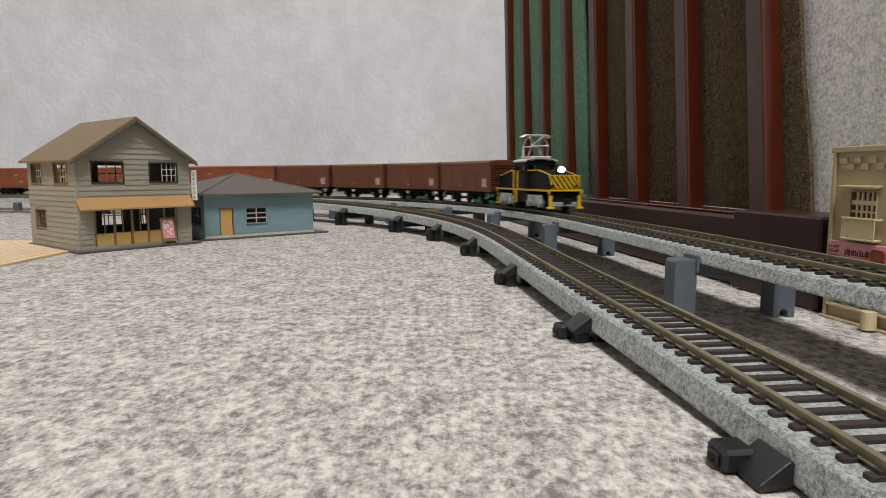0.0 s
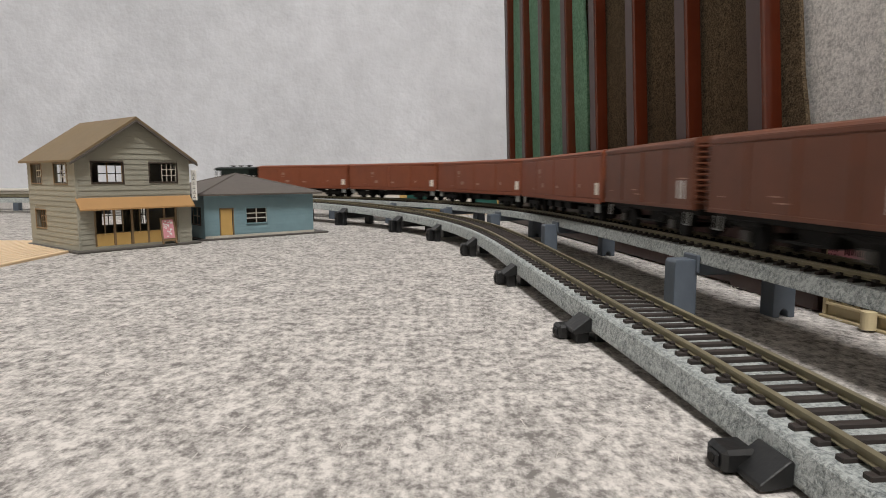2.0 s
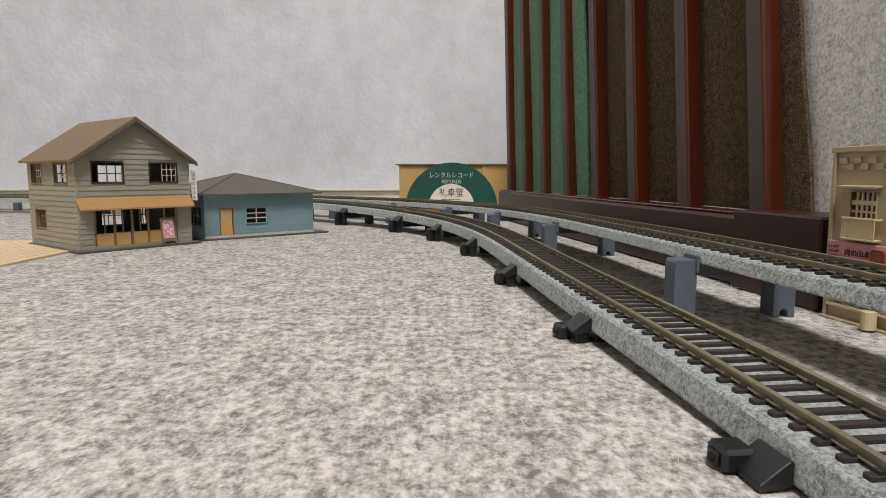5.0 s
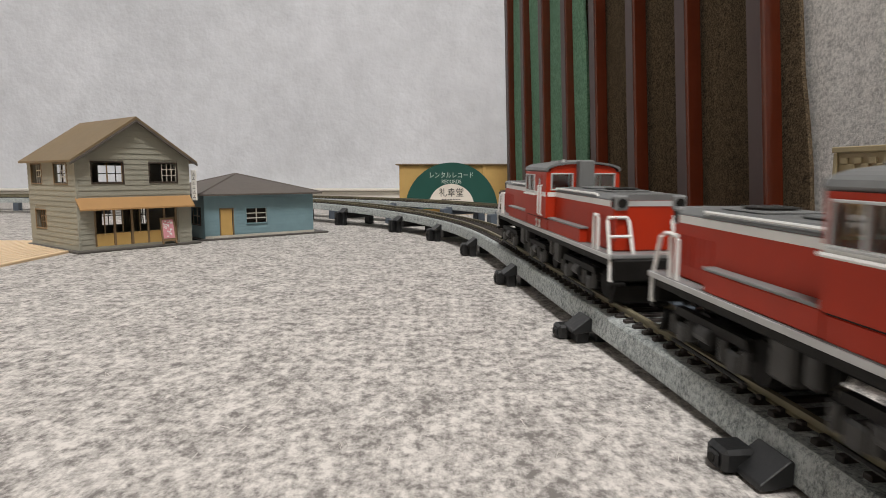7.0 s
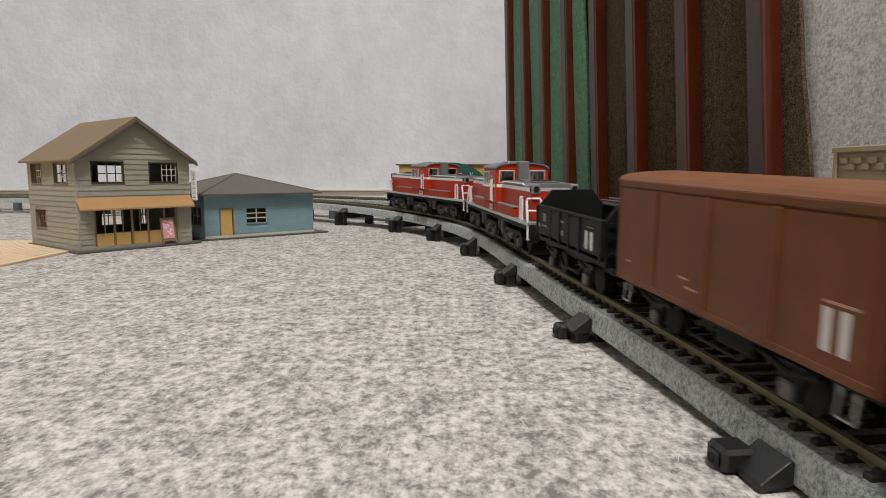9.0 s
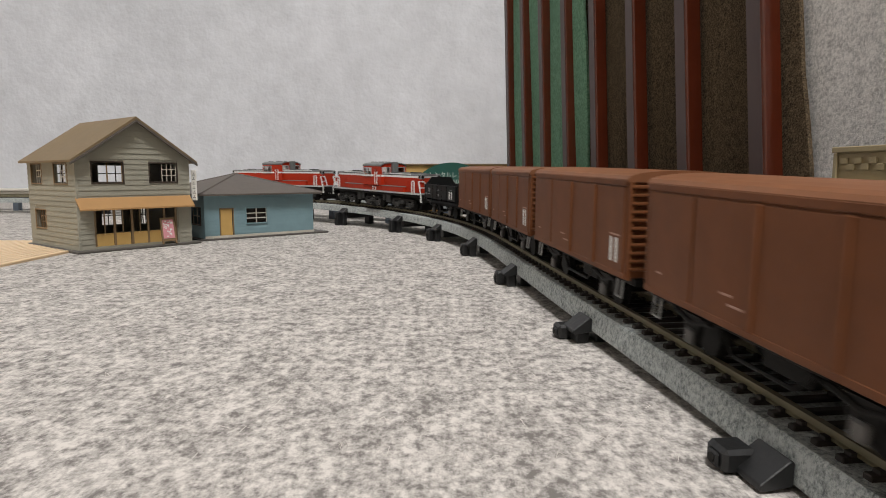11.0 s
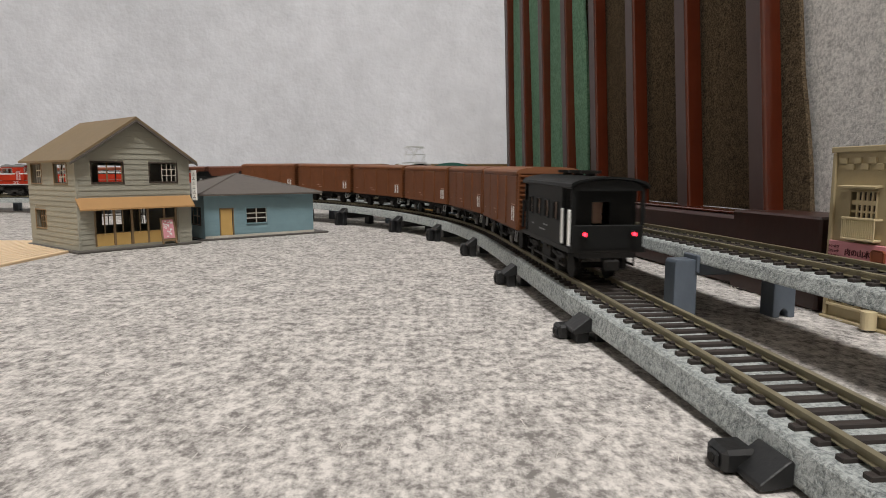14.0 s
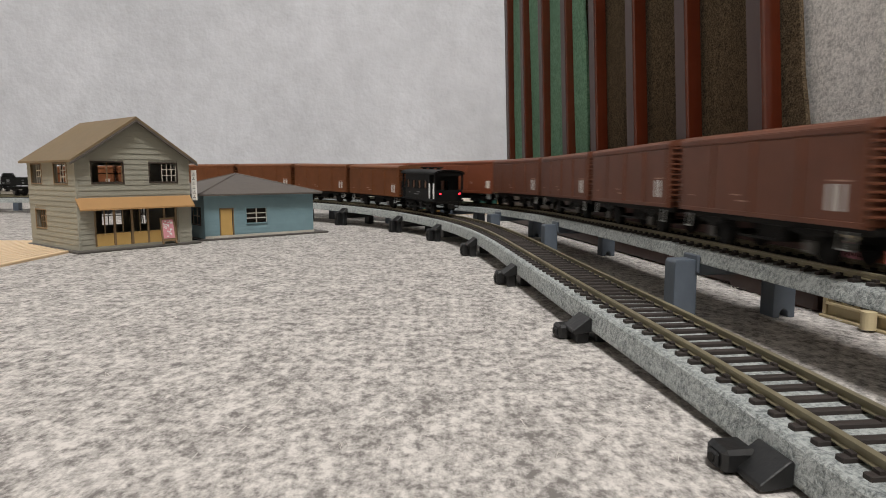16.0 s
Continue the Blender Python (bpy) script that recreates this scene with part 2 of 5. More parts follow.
class Loop:
    """A closed track: a known first stretch, by its curvature and rail height, and the way round behind the viewer."""

    def __init__(self, start, heading, bends, heights, radius, span):
        n = int(span / STEP) + 1
        s = np.arange(n) * STEP
        knots = np.linspace(0, span, len(bends))
        k = np.interp(s, knots, bends) / 100
        t = heading + np.r_[0, np.cumsum((k[1:] + k[:-1]) / 2 * STEP)]
        d = np.c_[np.cos(t), np.sin(t)]
        p = np.array(start) + np.r_[[[0, 0]], np.cumsum((d[1:] + d[:-1]) / 2 * STEP, 0)]
        z = np.interp(s, knots, heights)
        z = np.convolve(np.r_[[z[0]] * 12, z, [z[-1]] * 12], np.ones(25) / 25, "valid")
        pts, tan = list(p), list(t)
        # way home: bend left to due south, then east, then into the first stretch
        end, a0 = p[-1], t[-1]
        r = radius
        south, goal = 1.5 * math.pi, heading + 2 * math.pi
        a1 = goal - 2 * math.pi

        def arc_shift(a, b):
            return r * (math.sin(b) - math.sin(a)), r * (math.cos(a) - math.cos(b))
        ax, ay = arc_shift(a0, south)
        bx, by = arc_shift(south, 2 * math.pi)
        cx, cy = arc_shift(2 * math.pi, goal)
        lead = 8.0
        ex, ey = lead * math.cos(a1), lead * math.sin(a1)
        east = start[0] - end[0] - ax - bx - cx - ex
        down = -(start[1] - end[1] - ay - by - cy - ey)
        steps = [("a", a0, south), ("l", south, down), ("a", south, 2 * math.pi), ("l", 2 * math.pi, east), ("a", 2 * math.pi, goal), ("l", goal, lead)]
        pos = np.array(end, float)
        for kind, a, b in steps:
            length = r * (b - a) if kind == "a" else b
            m = max(2, int(abs(length) / STEP))
            for i in range(1, m + 1):
                if kind == "a":
                    ang = a + (b - a) * i / m
                    dx, dy = arc_shift(a, ang)
                    pts.append(pos + (dx, dy))
                    tan.append(ang)
                else:
                    pts.append(pos + length * i / m * np.array((math.cos(a), math.sin(a))))
                    tan.append(a)
            pos = pts[-1]
        self.p = np.array(pts)
        self.t = np.array(tan)
        self.s = np.r_[0, np.cumsum(np.linalg.norm(np.diff(self.p, axis=0), axis=1))]
        self.length = self.s[-1]
        zz = np.interp(self.s, np.r_[s, self.length], np.r_[z, z[0]])
        self.z = zz

    def at(self, s, u=0.0, dz=0.0):
        s = s % self.length
        x, y = np.interp(s, self.s, self.p[:, 0]), np.interp(s, self.s, self.p[:, 1])
        a = np.interp(s, self.s, self.t)
        return Vector((x + u * math.sin(a), y - u * math.cos(a), np.interp(s, self.s, self.z) + dz)), a


FRONT = Loop((47.416, 54.354), 1.6438,
             (0.25, -0.091, 0.008, 0.286, 0.353, 0.303, 0.244, 0.221, 0.202, 0.167, 0.118, 0.063, 0.009),
             (6.3, 9.05, 10.2, 11.4, 12.5, 14.4, 16.0, 16.4, 16.2, 15.6, 15.1, 14.8, 14.7), 268.0, 900.0)
REAR = Loop((75.616, 84.061), 1.6962,
            (-0.023, -0.034, 0.051, 0.335, 0.297, 0.264, 0.262, 0.193, 0.164, 0.159, 0.139, 0.1, 0.054),
            (17.97, 18.2, 17.4, 17.05, 17.0, 17.0, 16.85, 16.65, 16.35, 15.95, 15.55, 15.2, 15.0), 303.6, 900.0)


def nearer(m, k):
    """The same thing drawn together towards the viewer's eye by k, to its true size."""
    eye = Matrix.Translation((0, 0, 33.7 * MM))
    return eye @ Matrix.Scale(k, 4) @ eye.inverted() @ m


def sweep(bm, loop, outline, s0, s1, step=4.0):
    """Sweeps a closed outline of (u, z from the rail top) along a track."""
    n = max(2, int((s1 - s0) / step))
    rings = []
    for i in range(n + 1):
        s = s0 + (s1 - s0) * i / n
        rings.append([bm.verts.new(loop.at(s, u, w)[0]) for u, w in outline])
    fs = []
    for q, w in zip(rings, rings[1:]):
        for k in range(len(outline)):
            j = (k + 1) % len(outline)
            fs.append(bm.faces.new((q[k], w[k], w[j], q[j])))
    fs += [bm.faces.new(rings[0]), bm.faces.new(rings[-1][::-1])]
    bmesh.ops.recalc_face_normals(bm, faces=fs)
    return bm


BED = ((-9.25, -5.95), (-9.25, -5.5), (-8.6, -2.2), (-8.2, -1.75), (8.2, -1.75), (8.6, -2.2), (9.25, -5.5), (9.25, -5.95))


def build_track(loop, name, label, near, deep):
    tr = thing(name, label, "model track", kind="structure")
    part("ballast_bed", sweep(bm_new(), loop, [(u, max(w, w * deep / 5.95) if w < -5 else w) for u, w in BED], 0, loop.length - 0.1), BALLAST, tr)
    for u in (-4.85, 4.85):
        o = ((u - 0.6, -1.22), (u - 0.6, -1.06), (u - 0.26, -0.96), (u - 0.26, -0.36), (u - 0.46, -0.28), (u - 0.46, 0), (u + 0.46, 0), (u + 0.46, -0.28), (u + 0.26, -0.36), (u + 0.26, -0.96), (u + 0.6, -1.06), (u + 0.6, -1.22))
        part("rail", sweep(bm_new(), loop, o, 0, loop.length - 0.1), RAIL, tr)
    tie_bm = add_box(bm_new(), -0.6, 0.6, -7.05, 7.05, -2.1, -1.15, 0.12)
    for u in (-4.85, 4.85):
        for sgn in (-1, 1):
            q = u + sgn * 0.95
            add_box(tie_bm, -0.5, 0.5, q - 0.32, q + 0.32, -1.23, -0.75)
    me = to_mesh("tie", tie_bm, TIE)
    rest = bm_new()
    pitch = 3.8
    count = int(loop.length / pitch)
    for i in range(count):
        s = 2.5 + i * pitch
        p, a = loop.at(s)
        slope = (loop.at(s + 3)[0].z - loop.at(s - 3)[0].z) / 6
        m = Matrix.Translation(p * MM) @ Matrix.Rotation(a, 4, "Z") @ Matrix.Rotation(-math.atan(slope), 4, "Y")
        if near[0] <= s <= near[1]:
            ob = new("tie", me)
            ob.parent = tr
            ob.matrix_basis = m
        elif s < 930 or s > loop.length - 30:
            q = add_box(bm_new(), -0.6, 0.6, -7.05, 7.05, -2.1, -1.15)
            for v in q.verts:
                v.co = Matrix.Translation(p) @ Matrix.Rotation(a, 4, "Z") @ v.co
            tmp = bpy.data.meshes.new("tmp")
            q.to_mesh(tmp)
            q.free()
            rest.from_mesh(tmp)
            bpy.data.meshes.remove(tmp)
    tagged(part("far_ties", rest, TIE, tr), kind="stuff")
    return tr


# ---- the room and the felt ----
def build_room():
    floor = part("floor", add_box(bm_new(), -1700, 1200, -1700, 1120, -60, -2.2), LACQUER_DARK)
    tagged(floor, "dark boards under the grey felt", "floor", kind="structure")
    g = bm_new()
    add_box(g, -1600, 1100, -1600, 890, -2.0, 0.0)
    ground = tagged(part("ground", g, GREY_FELT), "mottled grey needle felt laid flat as ground", "felt", kind="structure")
    wall = part("wall_north", add_box(bm_new(), -1700, 1200, 900, 960, -2.2, 2260), WALLPAPER)
    tagged(wall, "white embossed wallpaper wall", "wall", kind="structure")
    led = bm_new()
    add_box(led, -1700, 1200, 880, 899, -2, 11.0, 1.5)
    add_box(led, -1700, 1200, 874, 899, 11.2, 14.5, 0.8)
    tagged(part("baseboard", led, CREAM), "cream skirting strip with a rounded top", "baseboard", kind="structure")
    # unseen walls and ceiling added to close the room, toned down against bounced light
    for nm, b in (("wall_south", (-1700, 1200, -1760, -1700)), ("wall_west", (-1760, -1700, -1700, 960)), ("wall_east", (1200, 1260, -1700, 960))):
        tagged(part(nm, add_box(bm_new(), *b, -2.2, 2260), WALL_OTHER), "unseen plain beige wall, added to close the room", "wall", kind="structure")
    tagged(part("ceiling", add_box(bm_new(), -1760, 1260, -1760, 960, 2262, 2300), PLASTER), "unseen plaster ceiling, added to close the room", "ceiling", kind="structure")
    lp = thing("ceiling_light", "square white ceiling lamp, switched on", "ceiling lamp", mm_pose(20, -900, 2200))
    box_part("frame", lp, WHITE, -310, 310, -310, 310, 30, 61, 6)
    box_part("diffuser", lp, TUBE, -290, 290, -290, 290, 12, 29, 5, "glowing white diffuser")


# ---- the lattice screen beside the track ----
SCREEN_A = math.degrees(math.atan2(0.988, -0.1533))
SCREEN = nearer(mm_pose(109, 170, 0, SCREEN_A), 0.87)
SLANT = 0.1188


def build_screen():
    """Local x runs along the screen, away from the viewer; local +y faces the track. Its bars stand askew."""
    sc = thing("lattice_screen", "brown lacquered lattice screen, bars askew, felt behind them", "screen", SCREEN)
    box_part("bottom_rail", sc, LACQUER_DARK, 8, 390, -26, 0, -5.0, 19.6, 1.2, "dark lacquered bottom rail")
    box_part("rail_lip", sc, LACQUER, 8, 390, -26, -1.5, 19.8, 20.8, 0.3)
    box_part("end_block", sc, LACQUER_DARK, 4.5, 45, -26, 2.8, -5.0, 21.9, 0.7, "dark rounded end block")
    bar = bm_new()
    o = [(-4.4, -12.0), (4.4, -12.0), (4.4, -6.0), (3.9, -5.4), (-3.4, -5.4), (-4.1, -5.7), (-4.4, -6.3)]
    add_prism(bar, o, "z", 20.9, 640)
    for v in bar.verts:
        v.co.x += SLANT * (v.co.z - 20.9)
    me = to_mesh("bar", bar, LACQUER)
    # thin strip over each bar's track face, coloured as its reflected sheen
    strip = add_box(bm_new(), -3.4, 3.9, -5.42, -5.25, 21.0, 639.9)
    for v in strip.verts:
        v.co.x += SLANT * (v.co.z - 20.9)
    side = to_mesh("sheen_strip", strip, LACQUER_SHEEN)
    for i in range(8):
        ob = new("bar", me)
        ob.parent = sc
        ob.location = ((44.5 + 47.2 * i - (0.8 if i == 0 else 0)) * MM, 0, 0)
        st = new("sheen_strip", side)
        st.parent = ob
    box_part("top_rail", sc, LACQUER_DARK, 75, 450, -26, 0, 640, 670, 2)
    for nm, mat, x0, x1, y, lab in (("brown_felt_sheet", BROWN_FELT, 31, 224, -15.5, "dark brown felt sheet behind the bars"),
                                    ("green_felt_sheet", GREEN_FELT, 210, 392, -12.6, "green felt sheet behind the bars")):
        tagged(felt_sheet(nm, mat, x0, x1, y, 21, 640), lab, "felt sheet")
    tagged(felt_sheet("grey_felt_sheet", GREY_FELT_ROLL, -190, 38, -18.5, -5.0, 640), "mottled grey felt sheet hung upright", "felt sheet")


def felt_sheet(name, mat, x0, x1, y, z0, z1):
    b = bm_new()
    nx, nz = 10, 40
    rnd = random.Random(name)
    ph = rnd.random() * 6
    grid = []
    for i in range(nx + 1):
        col = []
        for j in range(nz + 1):
            x, z = x0 + (x1 - x0) * i / nx, z0 + (z1 - z0) * j / nz
            if i in (0, nx):
                x += 1.3 * math.sin(z * 0.05 + ph) + rnd.uniform(-0.3, 0.3)
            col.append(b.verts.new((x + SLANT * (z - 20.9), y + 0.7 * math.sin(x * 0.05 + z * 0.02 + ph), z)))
        grid.append(col)
    fs = [b.faces.new((grid[i][j], grid[i + 1][j], grid[i + 1][j + 1], grid[i][j + 1])) for i in range(nx) for j in range(nz)]
    bmesh.ops.recalc_face_normals(b, faces=fs)
    bmesh.ops.solidify(b, geom=b.faces[:], thickness=1.6)
    ob = part(name, b, mat)
    ob.matrix_basis = SCREEN
    return ob


def felt_fibres():
    """Loose pale fibres along the felt's edge and a little lint on it."""
    rnd = random.Random(11)
    b = bm_new()
    for i in range(900):
        if i < 520:
            k = rnd.uniform(-60, 300)
            x, y = 94.4 - 0.153 * k + rnd.uniform(-7, 1), 151 + 0.988 * k + rnd.uniform(-2, 2)
        else:
            x, y = rnd.uniform(-160, 90), 70 + 330 * rnd.random() ** 1.6
        a, n = rnd.uniform(0, 6.28), rnd.uniform(0.8, 2.6)
        h = rnd.uniform(0.15, 0.9)
        p = [(x, y, 0.02), (x + n * 0.5 * math.cos(a), y + n * 0.5 * math.sin(a), h), (x + n * math.cos(a + 0.6), y + n * math.sin(a + 0.6), h * rnd.random())]
        add_tube(b, p, 0.045, 3)
    tagged(part("felt_fibres", b, FIBRE), "loose pale fibres on the grey felt", "fibres", kind="stuff")


# ---- piers ----
def front_pier(s):
    p, a = FRONT.at(s)
    top = p.z - 5.95
    th = thing("incline_pier", "low black plastic pier under the track", "track pier", Matrix.Translation((p.x * MM, p.y * MM, 0)) @ Matrix.Rotation(a, 4, "Z"), "incline piers")
    b = bm_new()
    add_box(b, 0.4, 4.6, 10.6, 14.7, 0, max(2.9, top + 0.1), 0.5)
    add_box(b, 1.4, 3.6, 14.6, 15.1, 0.5, max(2.3, top - 0.7), 0.3)
    post = part("post", b, PIER_BLACK, th)
    part("socket", add_cyl(bm_new(), (2.5, 15.1, max(1.4, top * 0.5)), 0.6, "y", 0.25, 12), CHASSIS, post)
    part("beam", add_box(bm_new(), -2.6, 2.6, -9.0, 7.95, max(0.0, top - 4.0), top - 0.08, 0.3), PIER_BLACK, th)
    part("far_post", add_box(bm_new(), -2.6, 2.6, -13.2, -9.05, 0, top + 0.3, 0.3), PIER_BLACK, th)
    part("foot", add_box(bm_new(), -3.0, 2.4, 9.4, 12.2, 0, max(0.8, top - 0.4), 0.35), PIER_BLACK, th)
    c = add_prism(bm_new(), [(9.32, top + 2.3), (9.75, top + 2.7), (13.2, top + 0.1), (13.3, top - 0.5), (12.7, top - 0.75), (9.32, top - 0.3)], "x", -3.9, 2.1)
    bmesh.ops.bevel(c, geom=c.edges[:], offset=0.14, segments=1, affect="EDGES", profile=0.5)
    part("clip", c, PIER_BLACK, th)
    return th


def rear_pier(s):
    p, a = REAR.at(s)
    top = p.z - 4.8
    th = thing("bridge_pier", "slate grey plastic pier with an arched foot", "track pier", Matrix.Translation((p.x * MM, p.y * MM, 0)) @ Matrix.Rotation(a, 4, "Z"), "bridge piers")
    for sgn in (-1, 1):
        c, gz = -sgn * 12.4, 0.0
        o = [(c - 2.8, gz), (c - 1.1, gz), (c - 0.95, gz + 1.4), (c - 0.4, gz + 2.0), (c + 0.4, gz + 2.0), (c + 0.95, gz + 1.4), (c + 1.1, gz), (c + 2.8, gz),
             (c + 2.7, top + 0.2), (c + 2.3, top + 0.9), (c - 2.3, top + 0.9), (c - 2.7, top + 0.2)]
        lg = add_prism(bm_new(), o, "x", -2.6, 2.6)
        bmesh.ops.bevel(lg, geom=lg.edges[:], offset=0.28, segments=2, affect="EDGES", profile=0.6)
        part("leg", lg, PIER_GREY, th)
        q = -sgn * 9.4
        cl = bm_new()
        add_box(cl, -3.4, 3.4, min(q, q - sgn * 0.8), max(q, q - sgn * 0.8) + 0.0, top - 2.2, top + 2.0, 0.25)
        part("clip", cl, PIER_GREY, th)
    part("cross_beam", add_box(bm_new(), -2.2, 2.2, -9.15, 9.15, top - 2.8, top - 0.05, 0.3), PIER_GREY, th)
    return th


def build_piers():
    for s in FRONT_PIERS:
        front_pier(s)
    for s in REAR_PIERS:
        rear_pier(s)


FRONT_PIERS = (13.5, 73, 137, 208, 271, 327, 396, 462, 528, 594, 660, 726, 792, 858)
REAR_PIERS = (-36, 63, 176, 254, 315, 382, 450, 520, 590, 660, 730, 800, 870)


# ---- model houses ----
def clapboard(wall, mat, x0, x1, z0, z1, y, pitch, holes=(), out=0.36):
    """Lapped boards, each a part of its wall, in the x,z plane that faces -y, cut round openings (x0, x1, z0, z1)."""
    n = max(1, round((z1 - z0) / pitch))
    for i in range(n):
        a, b = z0 + (z1 - z0) * i / n, z0 + (z1 - z0) * (i + 1) / n
        spans = [(x0, x1)]
        for h0, h1, g0, g1 in holes:
            if g0 < b - 0.05 and g1 > a + 0.05:
                spans = [s for p, q in spans for s in ((p, min(q, h0)), (max(p, h1), q)) if s[1] - s[0] > 0.05]
        for p, q in spans:
            part("board", add_prism(bm_new(), [(y - out, a), (y - out * 0.96, a + 0.3), (y - out * 0.35, b), (y - 0.01, b), (y - 0.01, a)], "x", p, q), mat, wall)


def holed_wall(bm, x0, x1, z0, z1, y0, y1, holes):
    """A wall slab with openings that go through it."""
    xs = sorted({x0, x1, *[h for o in holes for h in o[:2]]})
    zs = sorted({z0, z1, *[h for o in holes for h in o[2:]]})
    for a, b in zip(xs, xs[1:]):
        for c, d in zip(zs, zs[1:]):
            mx, mz = (a + b) / 2, (c + d) / 2
            if not any(o[0] < mx < o[1] and o[2] < mz < o[3] for o in holes):
                add_box(bm, a, b, y0, y1, c, d)
    bmesh.ops.remove_doubles(bm, verts=bm.verts[:], dist=0.001)


def window(parent, x0, x1, z0, z1, y, frame_mat, bars_mat, nx, nz, bar=0.35, pane=None, open_part=None):
    """A window facing -y, set in its opening: frame, bars and, where given, a clear pane."""
    w = part("window", window_frame(x0, x1, z0, z1, y), frame_mat, parent)
    b = bm_new()
    a0, a1 = open_part if open_part else (x0, x1)
    for i in range(nx + 1):
        x = a0 + (a1 - a0) * i / nx
        add_box(b, x - bar / 2, x + bar / 2, y + 0.25, y + 0.55, z0, z1)
    for j in range(1, nz):
        z = z0 + (z1 - z0) * j / nz
        add_box(b, a0, a1, y + 0.28, y + 0.52, z - bar / 2, z + bar / 2)
    part("bars", b, bars_mat, w)
    return w


def window_frame(x0, x1, z0, z1, y, t=0.55):
    b = bm_new()
    add_box(b, x0 - t, x1 + t, y - 0.45, y + 0.75, z1, z1 + t, 0.08)
    add_box(b, x0 - t, x1 + t, y - 0.55, y + 0.75, z0 - t, z0, 0.08)
    add_box(b, x0 - t, x0, y - 0.45, y + 0.75, z0, z1, 0.08)
    add_box(b, x1, x1 + t, y - 0.45, y + 0.75, z0, z1, 0.08)
    return b


def turned(ob, m):
    ob.matrix_basis = m
    return ob


def shop_house():
    """Front wall along local x facing -y; the side wall seen on its left faces -x."""
    W, D, HT, APEX = 49.4, 51.6, 39.2, 56.0
    h = thing("shop_house", "two-storey grey clapboard model shop with ochre awning", "model house", mm_pose(-155.9, 266.4, 0, math.degrees(0.897)) @ Matrix.Scale(1.04, 4))
    box_part("base", h, BASE_GREY, -2.2, W + 3.5, -2.6, D + 1, 0, 1.2, 0.3)
    z0 = 1.2
    up1, up2 = (6.4, 19.0, 29.2, 37.6), (30.8, 43.2, 29.4, 37.4)
    shop = (6.2, 42.6, 2.2, 18.0)
    fr = bm_new()
    holes = [up1, up2, shop]
    holed_wall(fr, 0, W, z0, HT, 0, 1.2, holes)
    fw = part("front_wall", fr, CLAP_GREY, h)
    clapboard(fw, CLAP_GREY, 0, W, z0, HT, 0, 2.2, [(a - 0.5, b + 0.5, c - 0.5, d + 0.5) for a, b, c, d in holes])
    rows = 7
    for i in range(rows):
        a, b = HT + (APEX - HT) * i / rows, HT + (APEX - HT) * (i + 1) / rows
        f0, f1 = (a - HT) / (APEX - HT), (b - HT) / (APEX - HT)
        gb = bm_new()
        lo, hi = (W / 2 * f0, W - W / 2 * f0), (W / 2 * f1 + 0.01, W - W / 2 * f1 - 0.01)
        vs = [gb.verts.new(v) for v in ((lo[0], -0.36, a), (lo[1], -0.36, a), (hi[1], -0.02, b), (hi[0], -0.02, b), (lo[0], 1.2, a), (lo[1], 1.2, a), (hi[1], 1.2, b), (hi[0], 1.2, b))]
        for f in ((0, 1, 2, 3), (5, 4, 7, 6), (4, 5, 1, 0), (3, 2, 6, 7), (0, 3, 7, 4), (1, 5, 6, 2)):
            gb.faces.new([vs[m] for m in f])
        part("board", gb, CLAP_GREY, fw)
    side = bm_new()
    # local x of the side wall runs from the back corner to the front corner
    sh = [(4.8, 16.6, 28.8, 37.0), (30.6, 44.0, 28.8, 37.0), (7.0, 18.6, 9.0, 16.8)]
    holed_wall(side, 0, D, z0, HT, 0, 1.2, sh)
    sw = part("side_wall", side, CLAP_GREY, h)
    sm = Matrix.Translation((0, D * MM, 0)) @ Matrix.Rotation(-math.pi / 2, 4, "Z")
    turned(sw, sm)
    clapboard(sw, CLAP_GREY, 0, D, z0, HT, 0, 2.2, [(a - 0.5, b + 0.5, c - 0.5, d + 0.5) for a, b, c, d in sh])
    box_part("corner_post", h, CLAP_GREY, -0.4, 0.6, -0.42, 0.6, z0, HT, 0.1)
    back_holes = [(6, 18, 29, 37), (30, 43, 29, 37), (8, 20, 7.4, 16.5), (30.5, 40.5, 7.4, 16.5)]
    bk = bm_new()
    holed_wall(bk, 1.2, W - 1.2, z0, HT, D - 1.2, D, back_holes)
    part("back_wall", bk, CLAP_GREY, h)
    gb = add_prism(bm_new(), [(0, HT), (W, HT), (W / 2, APEX)], "y", D - 1.2, D)
    part("back_gable", gb, CLAP_GREY, h)
    fh = (39.6, 48.6, 7.4, 16.5)
    fo = bm_new()
    holed_wall(fo, 1.3, D, z0, HT, -W, -W + 1.2, [fh])
    fm = Matrix.Rotation(math.pi / 2, 4, "Z")
    turned(part("far_wall", fo, CLAP_GREY, h), fm)
    turned(window(h, *fh, -W + 0.3, FRAME_DARK, FRAME_DARK, 3, 2, 0.4), fm)
    box_part("upper_floor", h, DARK_INSIDE, 1.3, W - 1.3, 1.3, D - 1.3, 21, 22)
    for a, b, c, d in back_holes:
        bw = bm_new()
        for i in range(4):
            x = a + (b - a) * i / 3
            add_box(bw, x - 0.2, x + 0.2, D - 0.8, D - 0.4, c, d)
        add_box(bw, a, b, D - 0.8, D - 0.4, (c + d) / 2 - 0.2, (c + d) / 2 + 0.2)
        part("back_window", bw, FRAME_DARK, h)
    # roof: two slabs with overhang
    ov, front, th_ = 2.7, -3.0, 0.9
    slope = (APEX - HT) / (W / 2)
